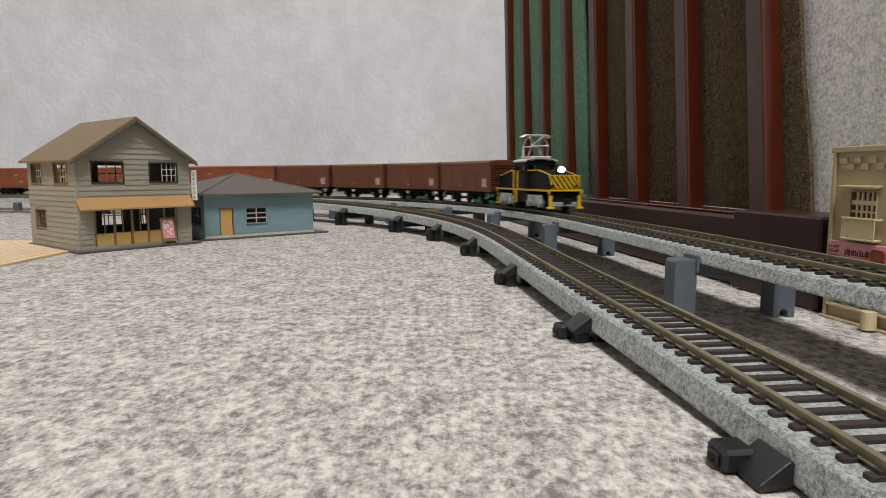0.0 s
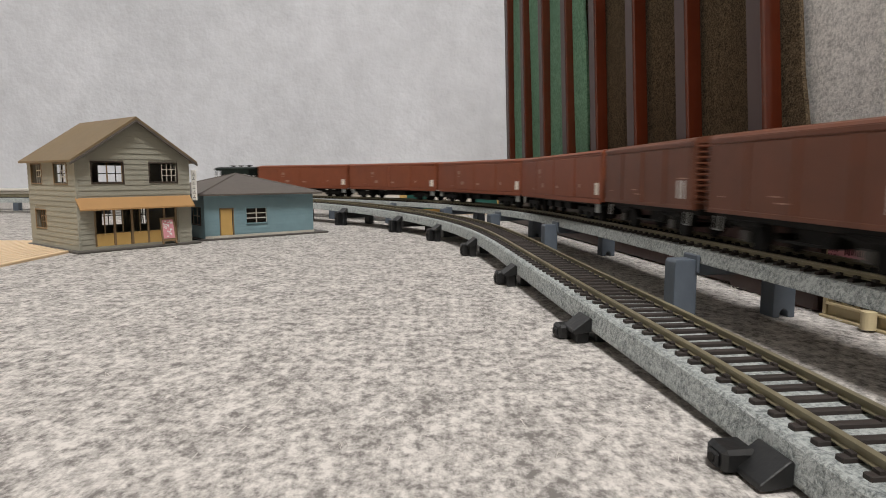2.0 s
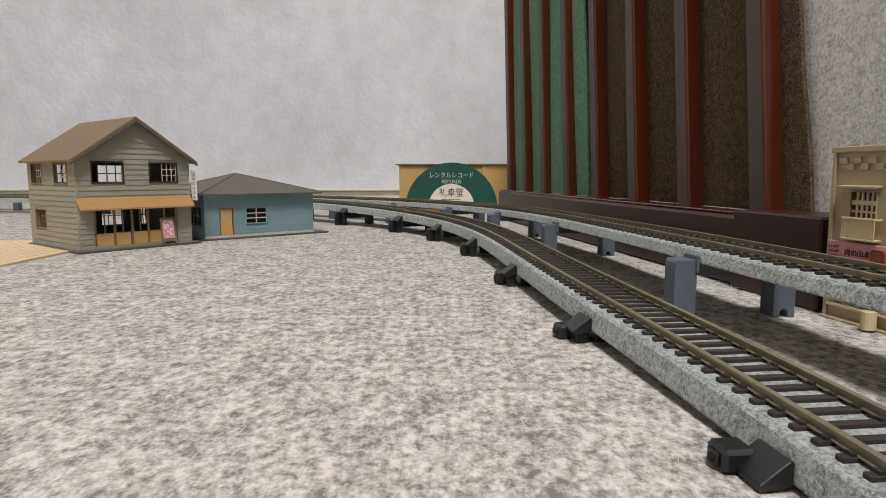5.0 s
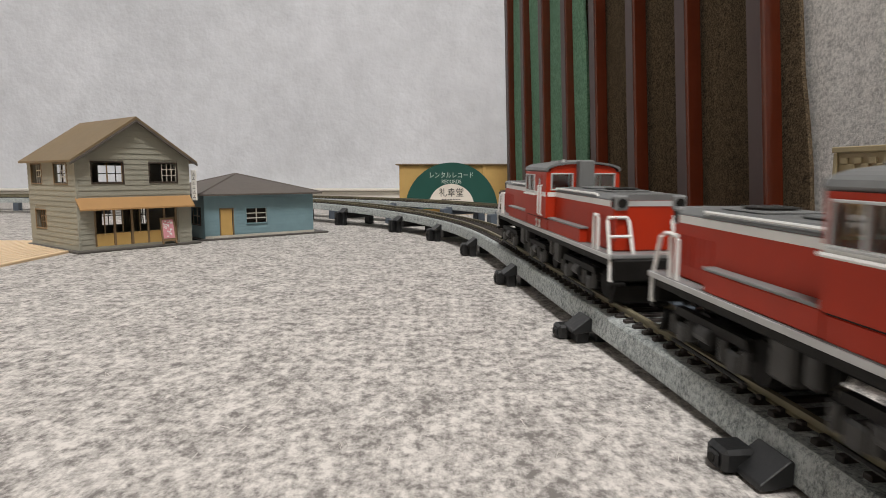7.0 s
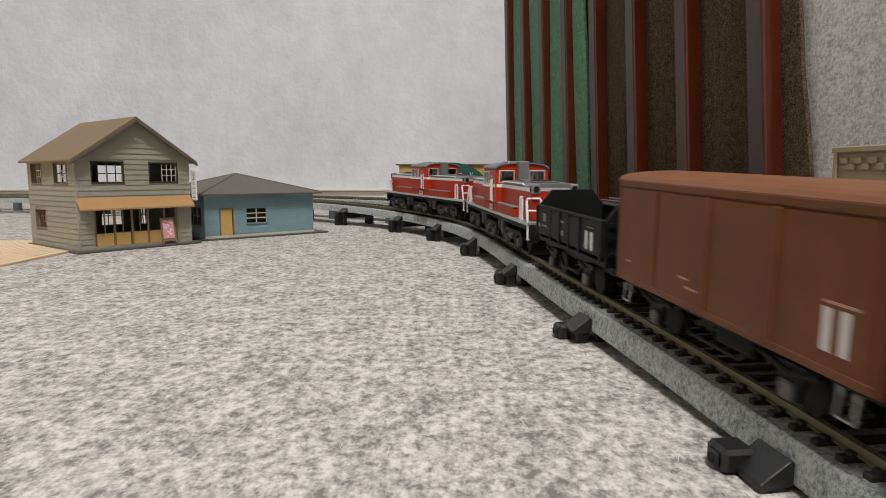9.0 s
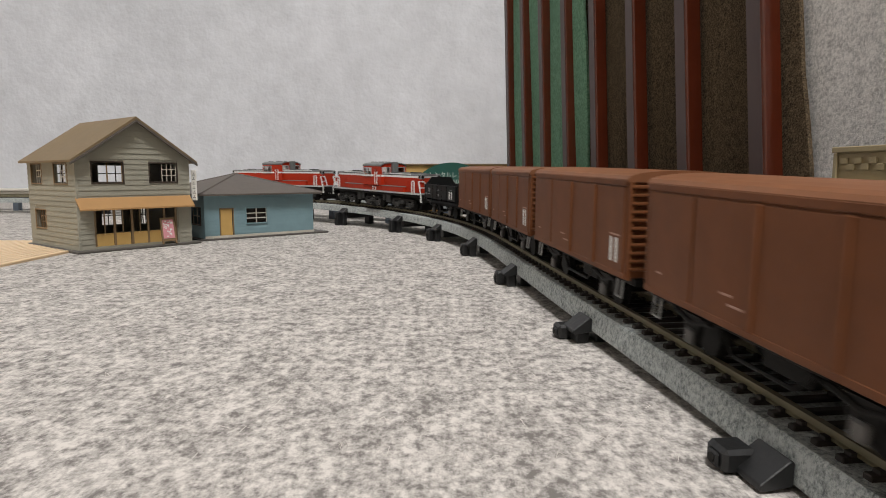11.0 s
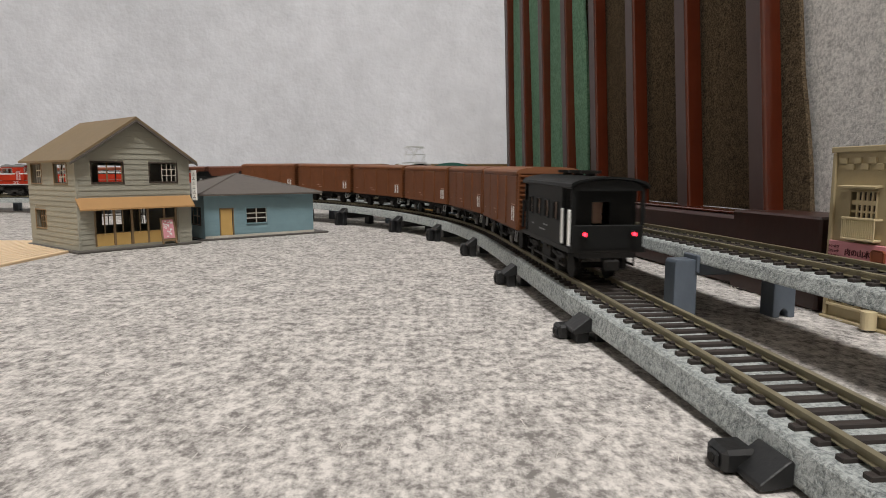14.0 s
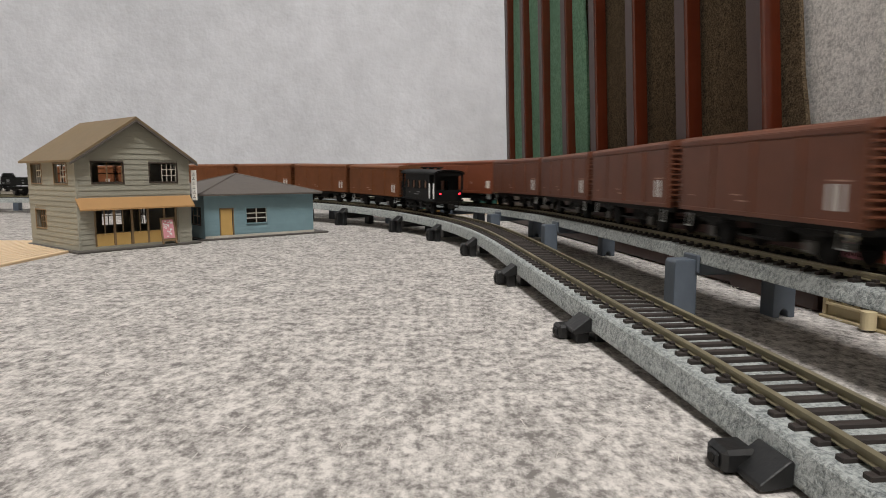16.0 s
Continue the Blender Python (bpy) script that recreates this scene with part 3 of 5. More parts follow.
    for sgn in (-1, 1):
        e = W / 2 + sgn * (W / 2 + ov)
        ez = HT - ov * slope
        o = [(W / 2, APEX + 0.2), (e, ez + 0.2), (e, ez + 0.2 + th_), (W / 2, APEX + 0.3 + th_ * 1.2)]
        part("roof", add_prism(bm_new(), o, "y", front, D + 3), ROOF_TAN, h)
        o = [(W / 2, APEX - 0.9), (e, ez - 0.9), (e, ez + 0.15), (W / 2, APEX + 0.15)]
        part("barge_board", add_prism(bm_new(), o, "y", front - 0.4, front + 0.7), ROOF_GREY, h)
    window(h, *up1, 0.0, FRAME_DARK, FRAME_WOOD, 2, 1, 0.5)
    window(h, *up2, 0.0, FRAME_DARK, FRAME_LIGHT, 3, 3, 0.3, open_part=(up2[0] + 5.8, up2[1]))
    for a, b, c, d in sh:
        turned(window(h, a, b, c, d, 0.0, FRAME_WOOD, FRAME_LIGHT if c > 20 else FRAME_WOOD, 3, 3, 0.35, open_part=(a + (b - a) * 0.4, b)), sm)
    # shop front
    x0, x1, s0, s1 = shop
    fr2 = bm_new()
    for x in (x0, x0 + 8.0, x0 + 15.5, x0 + 22.5, x0 + 30, x1 - 0.9):
        add_box(fr2, x, x + 0.9, 0.2, 1.0, s0, s1, 0.1)
    for x in (x0 + 4.2, x0 + 11.8, x0 + 19.2):
        add_box(fr2, x, x + 0.4, 0.4, 0.8, s0 + 5, s1)
    part("shop_front_frame", fr2, FRAME_WOOD, h)
    for a in (x0 + 0.9, x0 + 8.9, x0 + 16.4, x0 + 23.4):
        box_part("panel", h, OCHRE, a, a + (6.2 if a > x0 + 8 else 7.0), 0.4, 0.9, s0, s0 + 5.4, 0.1)
    aw = add_prism(bm_new(), [(-0.1, 23.0), (-4.4, 18.4), (-4.4, 17.7), (-0.1, 22.0)], "x", -0.6, W - 0.2)
    part("awning", aw, AWNING, h, "ochre sloping awning")
    box_part("vertical_sign", h, WHITE, W + 0.9, W + 1.3, -4.4, 0.0, 20.5, 34.5, 0.1, "white upright sign with unreadable marks")
    sg = bm_new()
    for i in range(6):
        z = 21.6 + i * 2.1
        add_box(sg, W + 0.85, W + 1.35, -3.6, -1.2, z, z + 0.35)
        add_box(sg, W + 0.85, W + 1.35, -2.7, -2.2, z + 0.5, z + 1.3)
    part("sign_marks", sg, LOCO_GREY, h)
    st = thing("sandwich_board", "wooden stand with a pink and white poster", "display board", mm_pose(-155.9, 266.4, 0, math.degrees(0.897)) @ Matrix.Scale(1.04, 4) @ mm_pose(37.2, -1.3, 1.2))
    fb = bm_new()
    add_prism(fb, [(-1.7, 0), (-1.1, 0), (1.0, 11.8), (0.4, 11.8)], "x", -3.4, -2.7)
    add_prism(fb, [(-1.7, 0), (-1.1, 0), (1.0, 11.8), (0.4, 11.8)], "x", 2.7, 3.4)
    add_prism(fb, [(0.15, 11.0), (0.85, 11.0), (1.0, 11.8), (0.3, 11.8)], "x", -2.7, 2.7)
    add_prism(fb, [(-1.45, 1.2), (-0.85, 1.2), (-0.65, 2.4), (-1.25, 2.4)], "x", -2.7, 2.7)
    part("stand", fb, FRAME_WOOD, st)
    part("poster", add_prism(bm_new(), [(-1.3, 2.5), (-0.9, 2.5), (0.6, 10.9), (0.2, 10.9)], "x", -2.6, 2.6), PINK, st, "pink poster")
    rnd = random.Random(3)
    mk = bm_new()
    for i in range(26):
        x, k = rnd.uniform(-2.3, 1.4), rnd.uniform(0.06, 0.9)
        y, z = -1.3 + 1.5 * k, 2.5 + 8.4 * k
        add_prism(mk, [(y - 0.06, z), (y + 0.1, z), (y + 0.18, z + 0.45), (y + 0.02, z + 0.45)], "x", x, x + rnd.uniform(0.4, 1.1))
    part("poster_marks", mk, WHITE, st)


def blue_house():
    W, D, HT = 63.0, 64.0, 23.9
    h = thing("blue_house", "single-storey blue clapboard model house with grey hipped roof", "model house", mm_pose(-122, 319.2, 0, math.degrees(0.735)))
    box_part("base", h, BASE_GREY, -3, W + 9, -2.2, D + 2, 0, 1.0, 0.3)
    door, win = (8.2, 15.0, 1.2, 16.0), (22.5, 34.2, 8.0, 15.8)
    fr = bm_new()
    holed_wall(fr, 0, W, 1.0, HT, 0, 1.2, [door, win])
    hs = [(a - 0.5, b + 0.5, c - 0.5, d + 0.5) for a, b, c, d in (door, win)]
    fw = part("front_wall", fr, BLUE, h)
    clapboard(fw, BLUE, 0, W, 1.0, HT, 0, 1.75, hs, 0.16)
    box_part("sill_board", h, FRAME_LIGHT, -0.2, W + 0.2, -0.75, -0.36, 1.0, 2.2)
    sd = bm_new()
    so = (D - 16.0, D - 5.0, 8.0, 16.5)
    holed_wall(sd, 0, D, 1.0, HT, 0, 1.2, [so])
    s = part("side_wall", sd, BLUE, h)
    sm = Matrix.Translation((0, D * MM, 0)) @ Matrix.Rotation(-math.pi / 2, 4, "Z")
    turned(s, sm)
    clapboard(s, BLUE, 0, D, 1.0, HT, 0, 1.75, [(so[0] - 0.5, so[1] + 0.5, 7.5, 17)], 0.16)
    turned(window(h, *so, 0.0, FRAME_DARK, FRAME_LIGHT, 2, 2, 0.5), sm)
    box_part("back_wall", h, BLUE, 1.2, W, D - 1.2, D, 1.0, HT)
    box_part("far_wall", h, BLUE, W - 1.2, W, 1.2, D - 1.2, 1.0, HT)
    window(h, *win, 0.0, BLUE, FRAME_LIGHT, 2, 3, 0.55)
    box_part("inside", h, DARK_INSIDE, 21, 36, 4, 5, 7, 18)
    d = box_part("door", h, OCHRE, door[0] + 0.3, door[1] - 0.3, 0.1, 0.6, door[2], door[3] - 0.2, 0.1, "ochre plain door")
    part("door_frame", window_frame(*door, 0.0, 0.4), FRAME_WOOD, h)
    r = bm_new()
    o, z0, z1 = 4.0, HT, 34.4
    cx, c0, c1 = W / 2, W / 2, D - W / 2
    vs = [r.verts.new(v) for v in ((-o, -o, z0), (W + o, -o, z0), (W + o, D + o, z0), (-o, D + o, z0), (cx, c0, z1), (cx, c1, z1),
                                   (-o, -o, z0 - 0.9), (W + o, -o, z0 - 0.9), (W + o, D + o, z0 - 0.9), (-o, D + o, z0 - 0.9))]
    for f in ((0, 1, 4), (1, 2, 5, 4), (2, 3, 5), (3, 0, 4, 5), (6, 7, 1, 0), (7, 8, 2, 1), (8, 9, 3, 2), (9, 6, 0, 3), (9, 8, 7, 6)):
        r.faces.new([vs[k] for k in f])
    bmesh.ops.recalc_face_normals(r, faces=r.faces[:])
    roof = part("roof", r, ROOF_GREY, h)
    for a, b in (((-o, -o, z0), (cx, c0, z1)), ((W + o, -o, z0), (cx, c0, z1)), ((-o, D + o, z0), (cx, c1, z1)), ((W + o, D + o, z0), (cx, c1, z1))):
        part("ridge", add_tube(bm_new(), [a, b], 0.5, 6), ROOF_GREY, roof)


def text_part(body, size, x, y, z, mat, parent, name="lettering", wide=1.0):
    """Raised lettering on a face that looks to -y; size in millimetres."""
    cu = bpy.data.curves.new(name, "FONT")
    cu.body, cu.size, cu.extrude, cu.align_x = body, size * MM, 0.08 * MM, "CENTER"
    cu.resolution_u = 3
    ob = new(name, cu)
    ob.matrix_basis = Matrix.Translation((x * MM, y * MM, z * MM)) @ Matrix.Rotation(math.pi / 2, 4, "X") @ Matrix.Diagonal((wide, 1, 1, 1))
    deps = bpy.context.evaluated_depsgraph_get()
    deps.update()
    me = bpy.data.meshes.new_from_object(ob.evaluated_get(deps))
    m = ob.matrix_basis.copy()
    bpy.data.objects.remove(ob)
    me.transform(m)
    me.materials.clear()
    me.materials.append(mat)
    ob = new(name, me)
    ob.parent = parent
    return ob


def half_disc(cx, r, z0, n=40, cut=0.0):
    a0 = math.asin(cut / r) if cut else 0
    return [(cx + r * math.cos(a0 + (math.pi - 2 * a0) * i / n), z0 + r * math.sin(a0 + (math.pi - 2 * a0) * i / n)) for i in range(n + 1)]


def record_shop():
    """Facade along local x, facing -y."""
    W, D, HT = 99.0, 26.0, 40.2
    h = thing("record_shop", "ochre model shop with large green half-round sign", "model shop", mm_pose(-37.5, 540, 0, -1.0) @ Matrix.Scale(1.04, 4))
    b = bm_new()
    add_box(b, 0, W, 0, D, 1.0, HT, 0.3)
    part("body", b, OCHRE, h)
    box_part("base", h, PLYWOOD, -2, W + 2, -6, D + 2, 0, 1.0, 0.2)
    rf = bm_new()
    add_box(rf, -3, W + 1.5, -2.2, D + 2, HT + 0.01, HT + 1.2, 0.3)
    part("roof", rf, ROOF_TAN, h)
    cx, z0 = 43.0, 1.2
    box_part("pilaster", h, OCHRE, 68.5, 71, -0.8, -0.02, 1, HT, 0.1)
    s = part("half_round_sign", add_prism(bm_new(), half_disc(cx, 38.0, 4.4), "y", -3.2, -1.0), DEEP_GREEN, h, "dark green half-round sign board")
    part("inner_disc", add_prism(bm_new(), half_disc(cx, 18.8, 6.2), "y", -3.5, -3.21), PAPER, s, "cream half-round centre")
    text_part("レンタルレコード", 5.4, cx, -3.35, 30.2, PALE_GREEN_INK, s, wide=0.86)
    text_part("RECORDS", 4.3, cx, -3.35, 25.4, PALE_GREEN_INK, s, wide=0.85)
    text_part("礼幸堂", 7.6, cx, -3.62, 15.2, BLACK_INK, s, wide=0.9)
    mk = bm_new()
    for i in range(7):
        add_box(mk, cx - 8 + i * 2.3, cx - 6.4 + i * 2.3, -3.6, -3.45, 12.0, 12.7)
    part("small_line", mk, BLACK_INK, s)


def tan_building():
    """Facade along local x, facing -y; its left end stands beside the screen."""
    W, D, HT = 64.0, 9.0, 47.2
    h = thing("sand_shop_building", "sand-coloured two-storey model shop with balcony and pink sign", "model shop", nearer(mm_pose(108.4, 174.2, -6.2, SCREEN_A - 180 + 1.6), 0.8446))
    lower = [(1.6 + 4.6 * i, 5.7 + 4.6 * i, 4.6, 10.0) for i in range(12)]
    win = (6.6, 14.4, 28.6, 35.4)
    b = bm_new()
    holed_wall(b, 0, W, 0.8, HT, 0, 1.4, lower + [win])
    part("front_wall", b, SAND, h)
    box_part("back", h, DARK_INSIDE, 0.5, W, 3.2, D, 0.8, HT - 1)
    box_part("side_wall", h, SAND, 0, 0.48, 1.42, D, 0.8, HT)
    box_part("base", h, SAND, -0.6, W, -1.4, D, 0, 0.8, 0.2)
    box_part("edge_trim", h, SAND, 0, 1.1, -0.8, -0.02, 0.8, HT - 1.4, 0.1)
    box_part("cornice", h, SAND, -0.5, W, -1.0, 0.1, HT - 1.3, HT + 0.2, 0.15)
    me = to_mesh("dentil", add_box(bm_new(), -1.1, 1.1, -0.7, -0.02, -0.8, 0.8, 0.08), SAND)
    for i in range(20):
        ob = new("dentil", me)
        ob.parent = h
        ob.location = ((3.4 + 2.3 * i) * MM, 0, (43.6 - (1.65 if i % 2 else 0)) * MM)
    w = part("window", window_frame(*win, 0.0, 0.35), SAND, h)
    for i in range(1, 5):
        x = win[0] + (win[1] - win[0]) * i / 5
        box_part("bar", w, SAND_LIGHT, x - 0.28, x + 0.28, 0.1, 0.6, win[2], win[3])
    for z, t in ((32.6, 0.6), (30.2, 0.25)):
        box_part("bar", w, SAND_LIGHT, win[0], win[1], 0.05, 0.65, z - t, z + t)
    part("hood", add_prism(bm_new(), [(-2.4, 36.4), (0, 36.7), (0, 37.2), (-2.4, 36.9)], "x", win[0] - 3.0, win[1] + 1.5), SAND, w)
    x0, x1 = win[0] - 0.4, win[1] + 2.2
    bal = box_part("balcony", h, SAND_LIGHT, x0, x1, -2.6, -0.02, 22.8, 23.3, 0.08)
    box_part("top_rail", bal, SAND_LIGHT, x0, x1, -2.6, -2.1, 28.2, 28.8, 0.08)
    n = 16
    for i in range(n + 1):
        x = x0 + 0.2 + (x1 - x0 - 0.4) * i / n
        box_part("baluster", bal, SAND_LIGHT, x - 0.16, x + 0.16, -2.5, -2.2, 23.3, 28.2)
    for x in (x0, x1 - 0.4):
        box_part("side_rail", bal, SAND_LIGHT, x, x + 0.4, -2.08, -0.02, 28.2, 28.8)
    sg = box_part("sign", h, PINK, 1.2, 42, -1.4, -0.5, 16.6, 22.0, 0.15, "pink sign with dark characters")
    text_part("肉の山本", 2.15, 11.0, -1.5, 18.5, INK, sg, wide=0.95)
    for z, word in ((20.2, "トンカツ"), (18.9, "コロッケ"), (17.6, "とんかつ")):
        text_part(word, 0.95, 3.2, -1.5, z, INK, sg)
    part("sign_shape", add_box(bm_new(), 15.6, 19.6, -1.9, -1.42, 17.4, 20.9, 0.6), VAN_RED, sg)
    part("shop_sill", add_box(bm_new(), 1.2, 60, -1.0, -0.02, 3.8, 4.5, 0.1), SAND_LIGHT, h)
    part("barrel", add_cyl(bm_new(), (17.6, -2.9, 2.9), 1.8, "z", 4.6, 16), SAND_LIGHT, h)


def card_sheet():
    """A pale corrugated card lying beside the shop house."""
    b = bm_new()
    n = 84
    for i in range(n):
        x = -330 + i * 2.0
        add_box(b, x, x + 1.72, 140, 313, 0.05, 0.9 + (0.1 if i % 2 else 0))
    add_box(b, -330, -330 + n * 2.0, 140, 313, 0.02, 0.7)
    c = part("card_sheet", b, PLYWOOD)
    tagged(c, "pale ribbed wooden sheet lying on the felt", "sheet")


# ---- rolling stock: local x forward along the track, +y towards the viewer's side, z = 0 on the rail tops ----
def wheelset(parent, x, r=2.9):
    b = bm_new()
    for y in (-4.5, 4.5):
        add_cyl(b, (x, y, r), r, "y", 1.1, 16)
        add_cyl(b, (x, y - 0.75 if y > 0 else y + 0.75, r), r + 0.5, "y", 0.4, 16)
    add_cyl(b, (x, 0, r), 0.7, "y", 9, 8)
    return part("wheelset", b, CHASSIS, parent)


def bogie(parent, x, base=11.0, r=2.9, mat=None, wide=7.6):
    bo = part("bogie", bogie_frame(x, base, r, wide), mat or CHASSIS, parent)
    for dx in (-base / 2, base / 2):
        wheelset(bo, x + dx, r)
    return bo


def bogie_frame(x, base, r, wide):
    b = bm_new()
    for y in (-wide, wide):
        add_box(b, x - base / 2 - 2.6, x + base / 2 + 2.6, y - 0.6, y + 0.6, r + 0.2, r + 1.9, 0.2)
        for dx in (-base / 2, base / 2):
            add_box(b, x + dx - 1.3, x + dx + 1.3, y - 0.9, y + 0.9, r - 1.2, r + 1.2, 0.3)
        add_box(b, x - 1.8, x + 1.8, y - 0.9, y + 0.9, r - 1.0, r + 0.4, 0.2)
    add_box(b, x - 2, x + 2, -wide, wide, r + 0.4, r + 2.4)
    return b


def coupler(parent, x, out):
    b = bm_new()
    add_box(b, min(x, x + out * 3.0), max(x, x + out * 3.0), -1.0, 1.0, 4.0, 5.6, 0.2)
    add_box(b, min(x + out * 2.2, x + out * 3.4), max(x + out * 2.2, x + out * 3.4), -1.7, 1.7, 3.7, 6.0, 0.3)
    return part("coupler", b, CHASSIS, parent)


def arched_roof(bm, x0, x1, half, z0, rise, n=10, lip=0.5):
    o = [(half, z0 - lip), *[(half * math.cos(math.pi * i / n), z0 + rise * math.sin(math.pi * i / n) ** 0.8) for i in range(n + 1)], (-half, z0 - lip)]
    add_prism(bm, o, "x", x0, x1)


def roof_shell(bm, x0, x1, half, z0, rise, thick=0.45, n=14):
    """A thin arched roof, open underneath."""
    arc = [(math.cos(math.pi * i / n), math.sin(math.pi * i / n) ** 0.8) for i in range(n + 1)]
    o = [(half * c, z0 + rise * k) for c, k in arc] + [((half - thick) * c, z0 - thick + rise * k) for c, k in reversed(arc)]
    add_prism(bm, o, "x", x0, x1)


def end_ribs(body, mat, x, out, half, z0, z1, n):
    for i in range(n):
        z = z0 + (z1 - z0) * (i + 0.5) / n
        t = (z1 - z0) / n * 0.32
        o = [(x, z - t), (x + out * 0.9, z - t * 0.35), (x + out * 0.9, z + t * 0.35), (x, z + t)]
        part("rib", add_prism(bm_new(), o, "y", -half, half), mat, body)
    for y in (-half, half):
        box_part("corner_post", body, mat, min(x, x + out * 0.7), max(x, x + out * 0.7), y - 0.4, y + 0.4, z0 - 1.2, z1 + 0.2)


def short_van(name, mat, label, marks, hl=28.6, ht=23.2):
    """Two-axle covered van with sliding doors, 58 mm over its ends."""
    v = thing(name, label, "goods van", group="short brown vans")
    hw, f = 9.3, hl / 28.6
    b = bm_new()
    add_box(b, -hl, hl, -hw, hw, 7.4, ht, 0.25)
    body = part("body", b, mat, v)
    for sy in (-1, 1):
        box_part("sill_strip", body, mat, -hl, hl, min(sy * hw, sy * (hw + 0.4)), max(sy * hw, sy * (hw + 0.4)), 7.3, 8.3, 0.1)
        box_part("cornice_strip", body, mat, -hl, hl, min(sy * hw, sy * (hw + 0.35)), max(sy * hw, sy * (hw + 0.35)), ht - 0.9, ht + 0.1, 0.1)
    for e in (-1, 1):
        end_ribs(body, mat, e * hl, e, hw - 0.4, 8.4, ht - 0.4, 11)
    for sy in (-1, 1):
        for x0, x1 in ((-27.9, -14.3), (-13.7, -0.4), (0.4, 13.7), (14.3, 27.9)):
            d = bm_new()
            left = x0 in (-13.7,)
            right = x0 == -27.9
            x0, x1 = x0 * f, x1 * f
            y = sy * hw
            add_box(d, x0, x1, min(y - sy * 0.1, y + sy * 0.32), max(y - sy * 0.1, y + sy * 0.32), 8.1, ht - 1.1, 0.2)
            if left or right:
                add_box(d, x1 - 0.4, x1 + 0.5, min(y, y + sy * 0.75), max(y, y + sy * 0.75), 8.1, ht - 1.1, 0.15)
            dr = part("door", d, mat, body)
    r = bm_new()
    arched_roof(r, -hl - 0.5, hl + 0.5, hw + 0.3, ht + 0.2, 1.5)
    part("roof", r, VAN_ROOF if mat is VAN_BROWN else mat, v, "lighter brown arched roof", smooth=False)
    part("underframe", add_box(bm_new(), -hl, hl, -7.5, 7.5, 5.9, 7.35, 0.2), CHASSIS, v)
    part("brake_gear", add_box(bm_new(), -5, 4, -5, 5, 2.6, 5.85, 0.3), CHASSIS, v)
    for y in (-7.5, 7.5):
        for x in (-16 * f, 16 * f):
            part("w_iron", add_prism(bm_new(), [(x - 2.6, 6.2), (x + 2.6, 6.2), (x + 1.2, 2.0), (x - 1.2, 2.0)], "y", y - 0.4, y + 0.4), CHASSIS, v)
            part("spring", add_tube(bm_new(), [(x - 5.0, y * 1.06, 6.0), (x, y * 1.06, 5.0), (x + 5.0, y * 1.06, 6.0)], 0.4), CHASSIS, v)
            part("axle_box", add_box(bm_new(), x - 1.1, x + 1.1, y * 1.07 - 0.5, y * 1.07 + 0.5, 1.9, 4.2, 0.3), AXLE_GREY, v)
        part("truss_rod", add_tube(bm_new(), [(-9, y, 5.9), (-6, y, 3.2), (6, y, 3.2), (9, y, 5.9)], 0.3), CHASSIS, v)
    for x in (-16 * f, 16 * f):
        wheelset(v, x)
    for e in (-1, 1):
        coupler(v, e * hl, e)
    for e in (-1, 1):
        part("step", add_tube(bm_new(), [(e * (hl - 2.1), 8.6, 6.6), (e * (hl - 2.1), 8.9, 3.6), (e * (hl - 4.4), 8.9, 3.6), (e * (hl - 4.4), 8.6, 6.6)], 0.25), STEEL_GREY, v)
    y = hw + 0.36
    mx = marks
    for dx in (0, 2.4):
        box_part("marking", v, WHITE, mx + dx - 0.46, mx + dx + 0.46, y - 0.1, y + 0.06, 9.8, 14.2, 0, "white painted bar")
    for x, z, w in ((mx - 1.5, 14.6, 4.5), (mx * -0.15, 11.4, 2.6), (mx * -0.05, 10.2, 3.2), (mx * -0.9, 10.8, 1.6)):
        box_part("marking", v, material_marks(), x, x + w, y - 0.1, y + 0.04, z, z + 0.28)
    return v


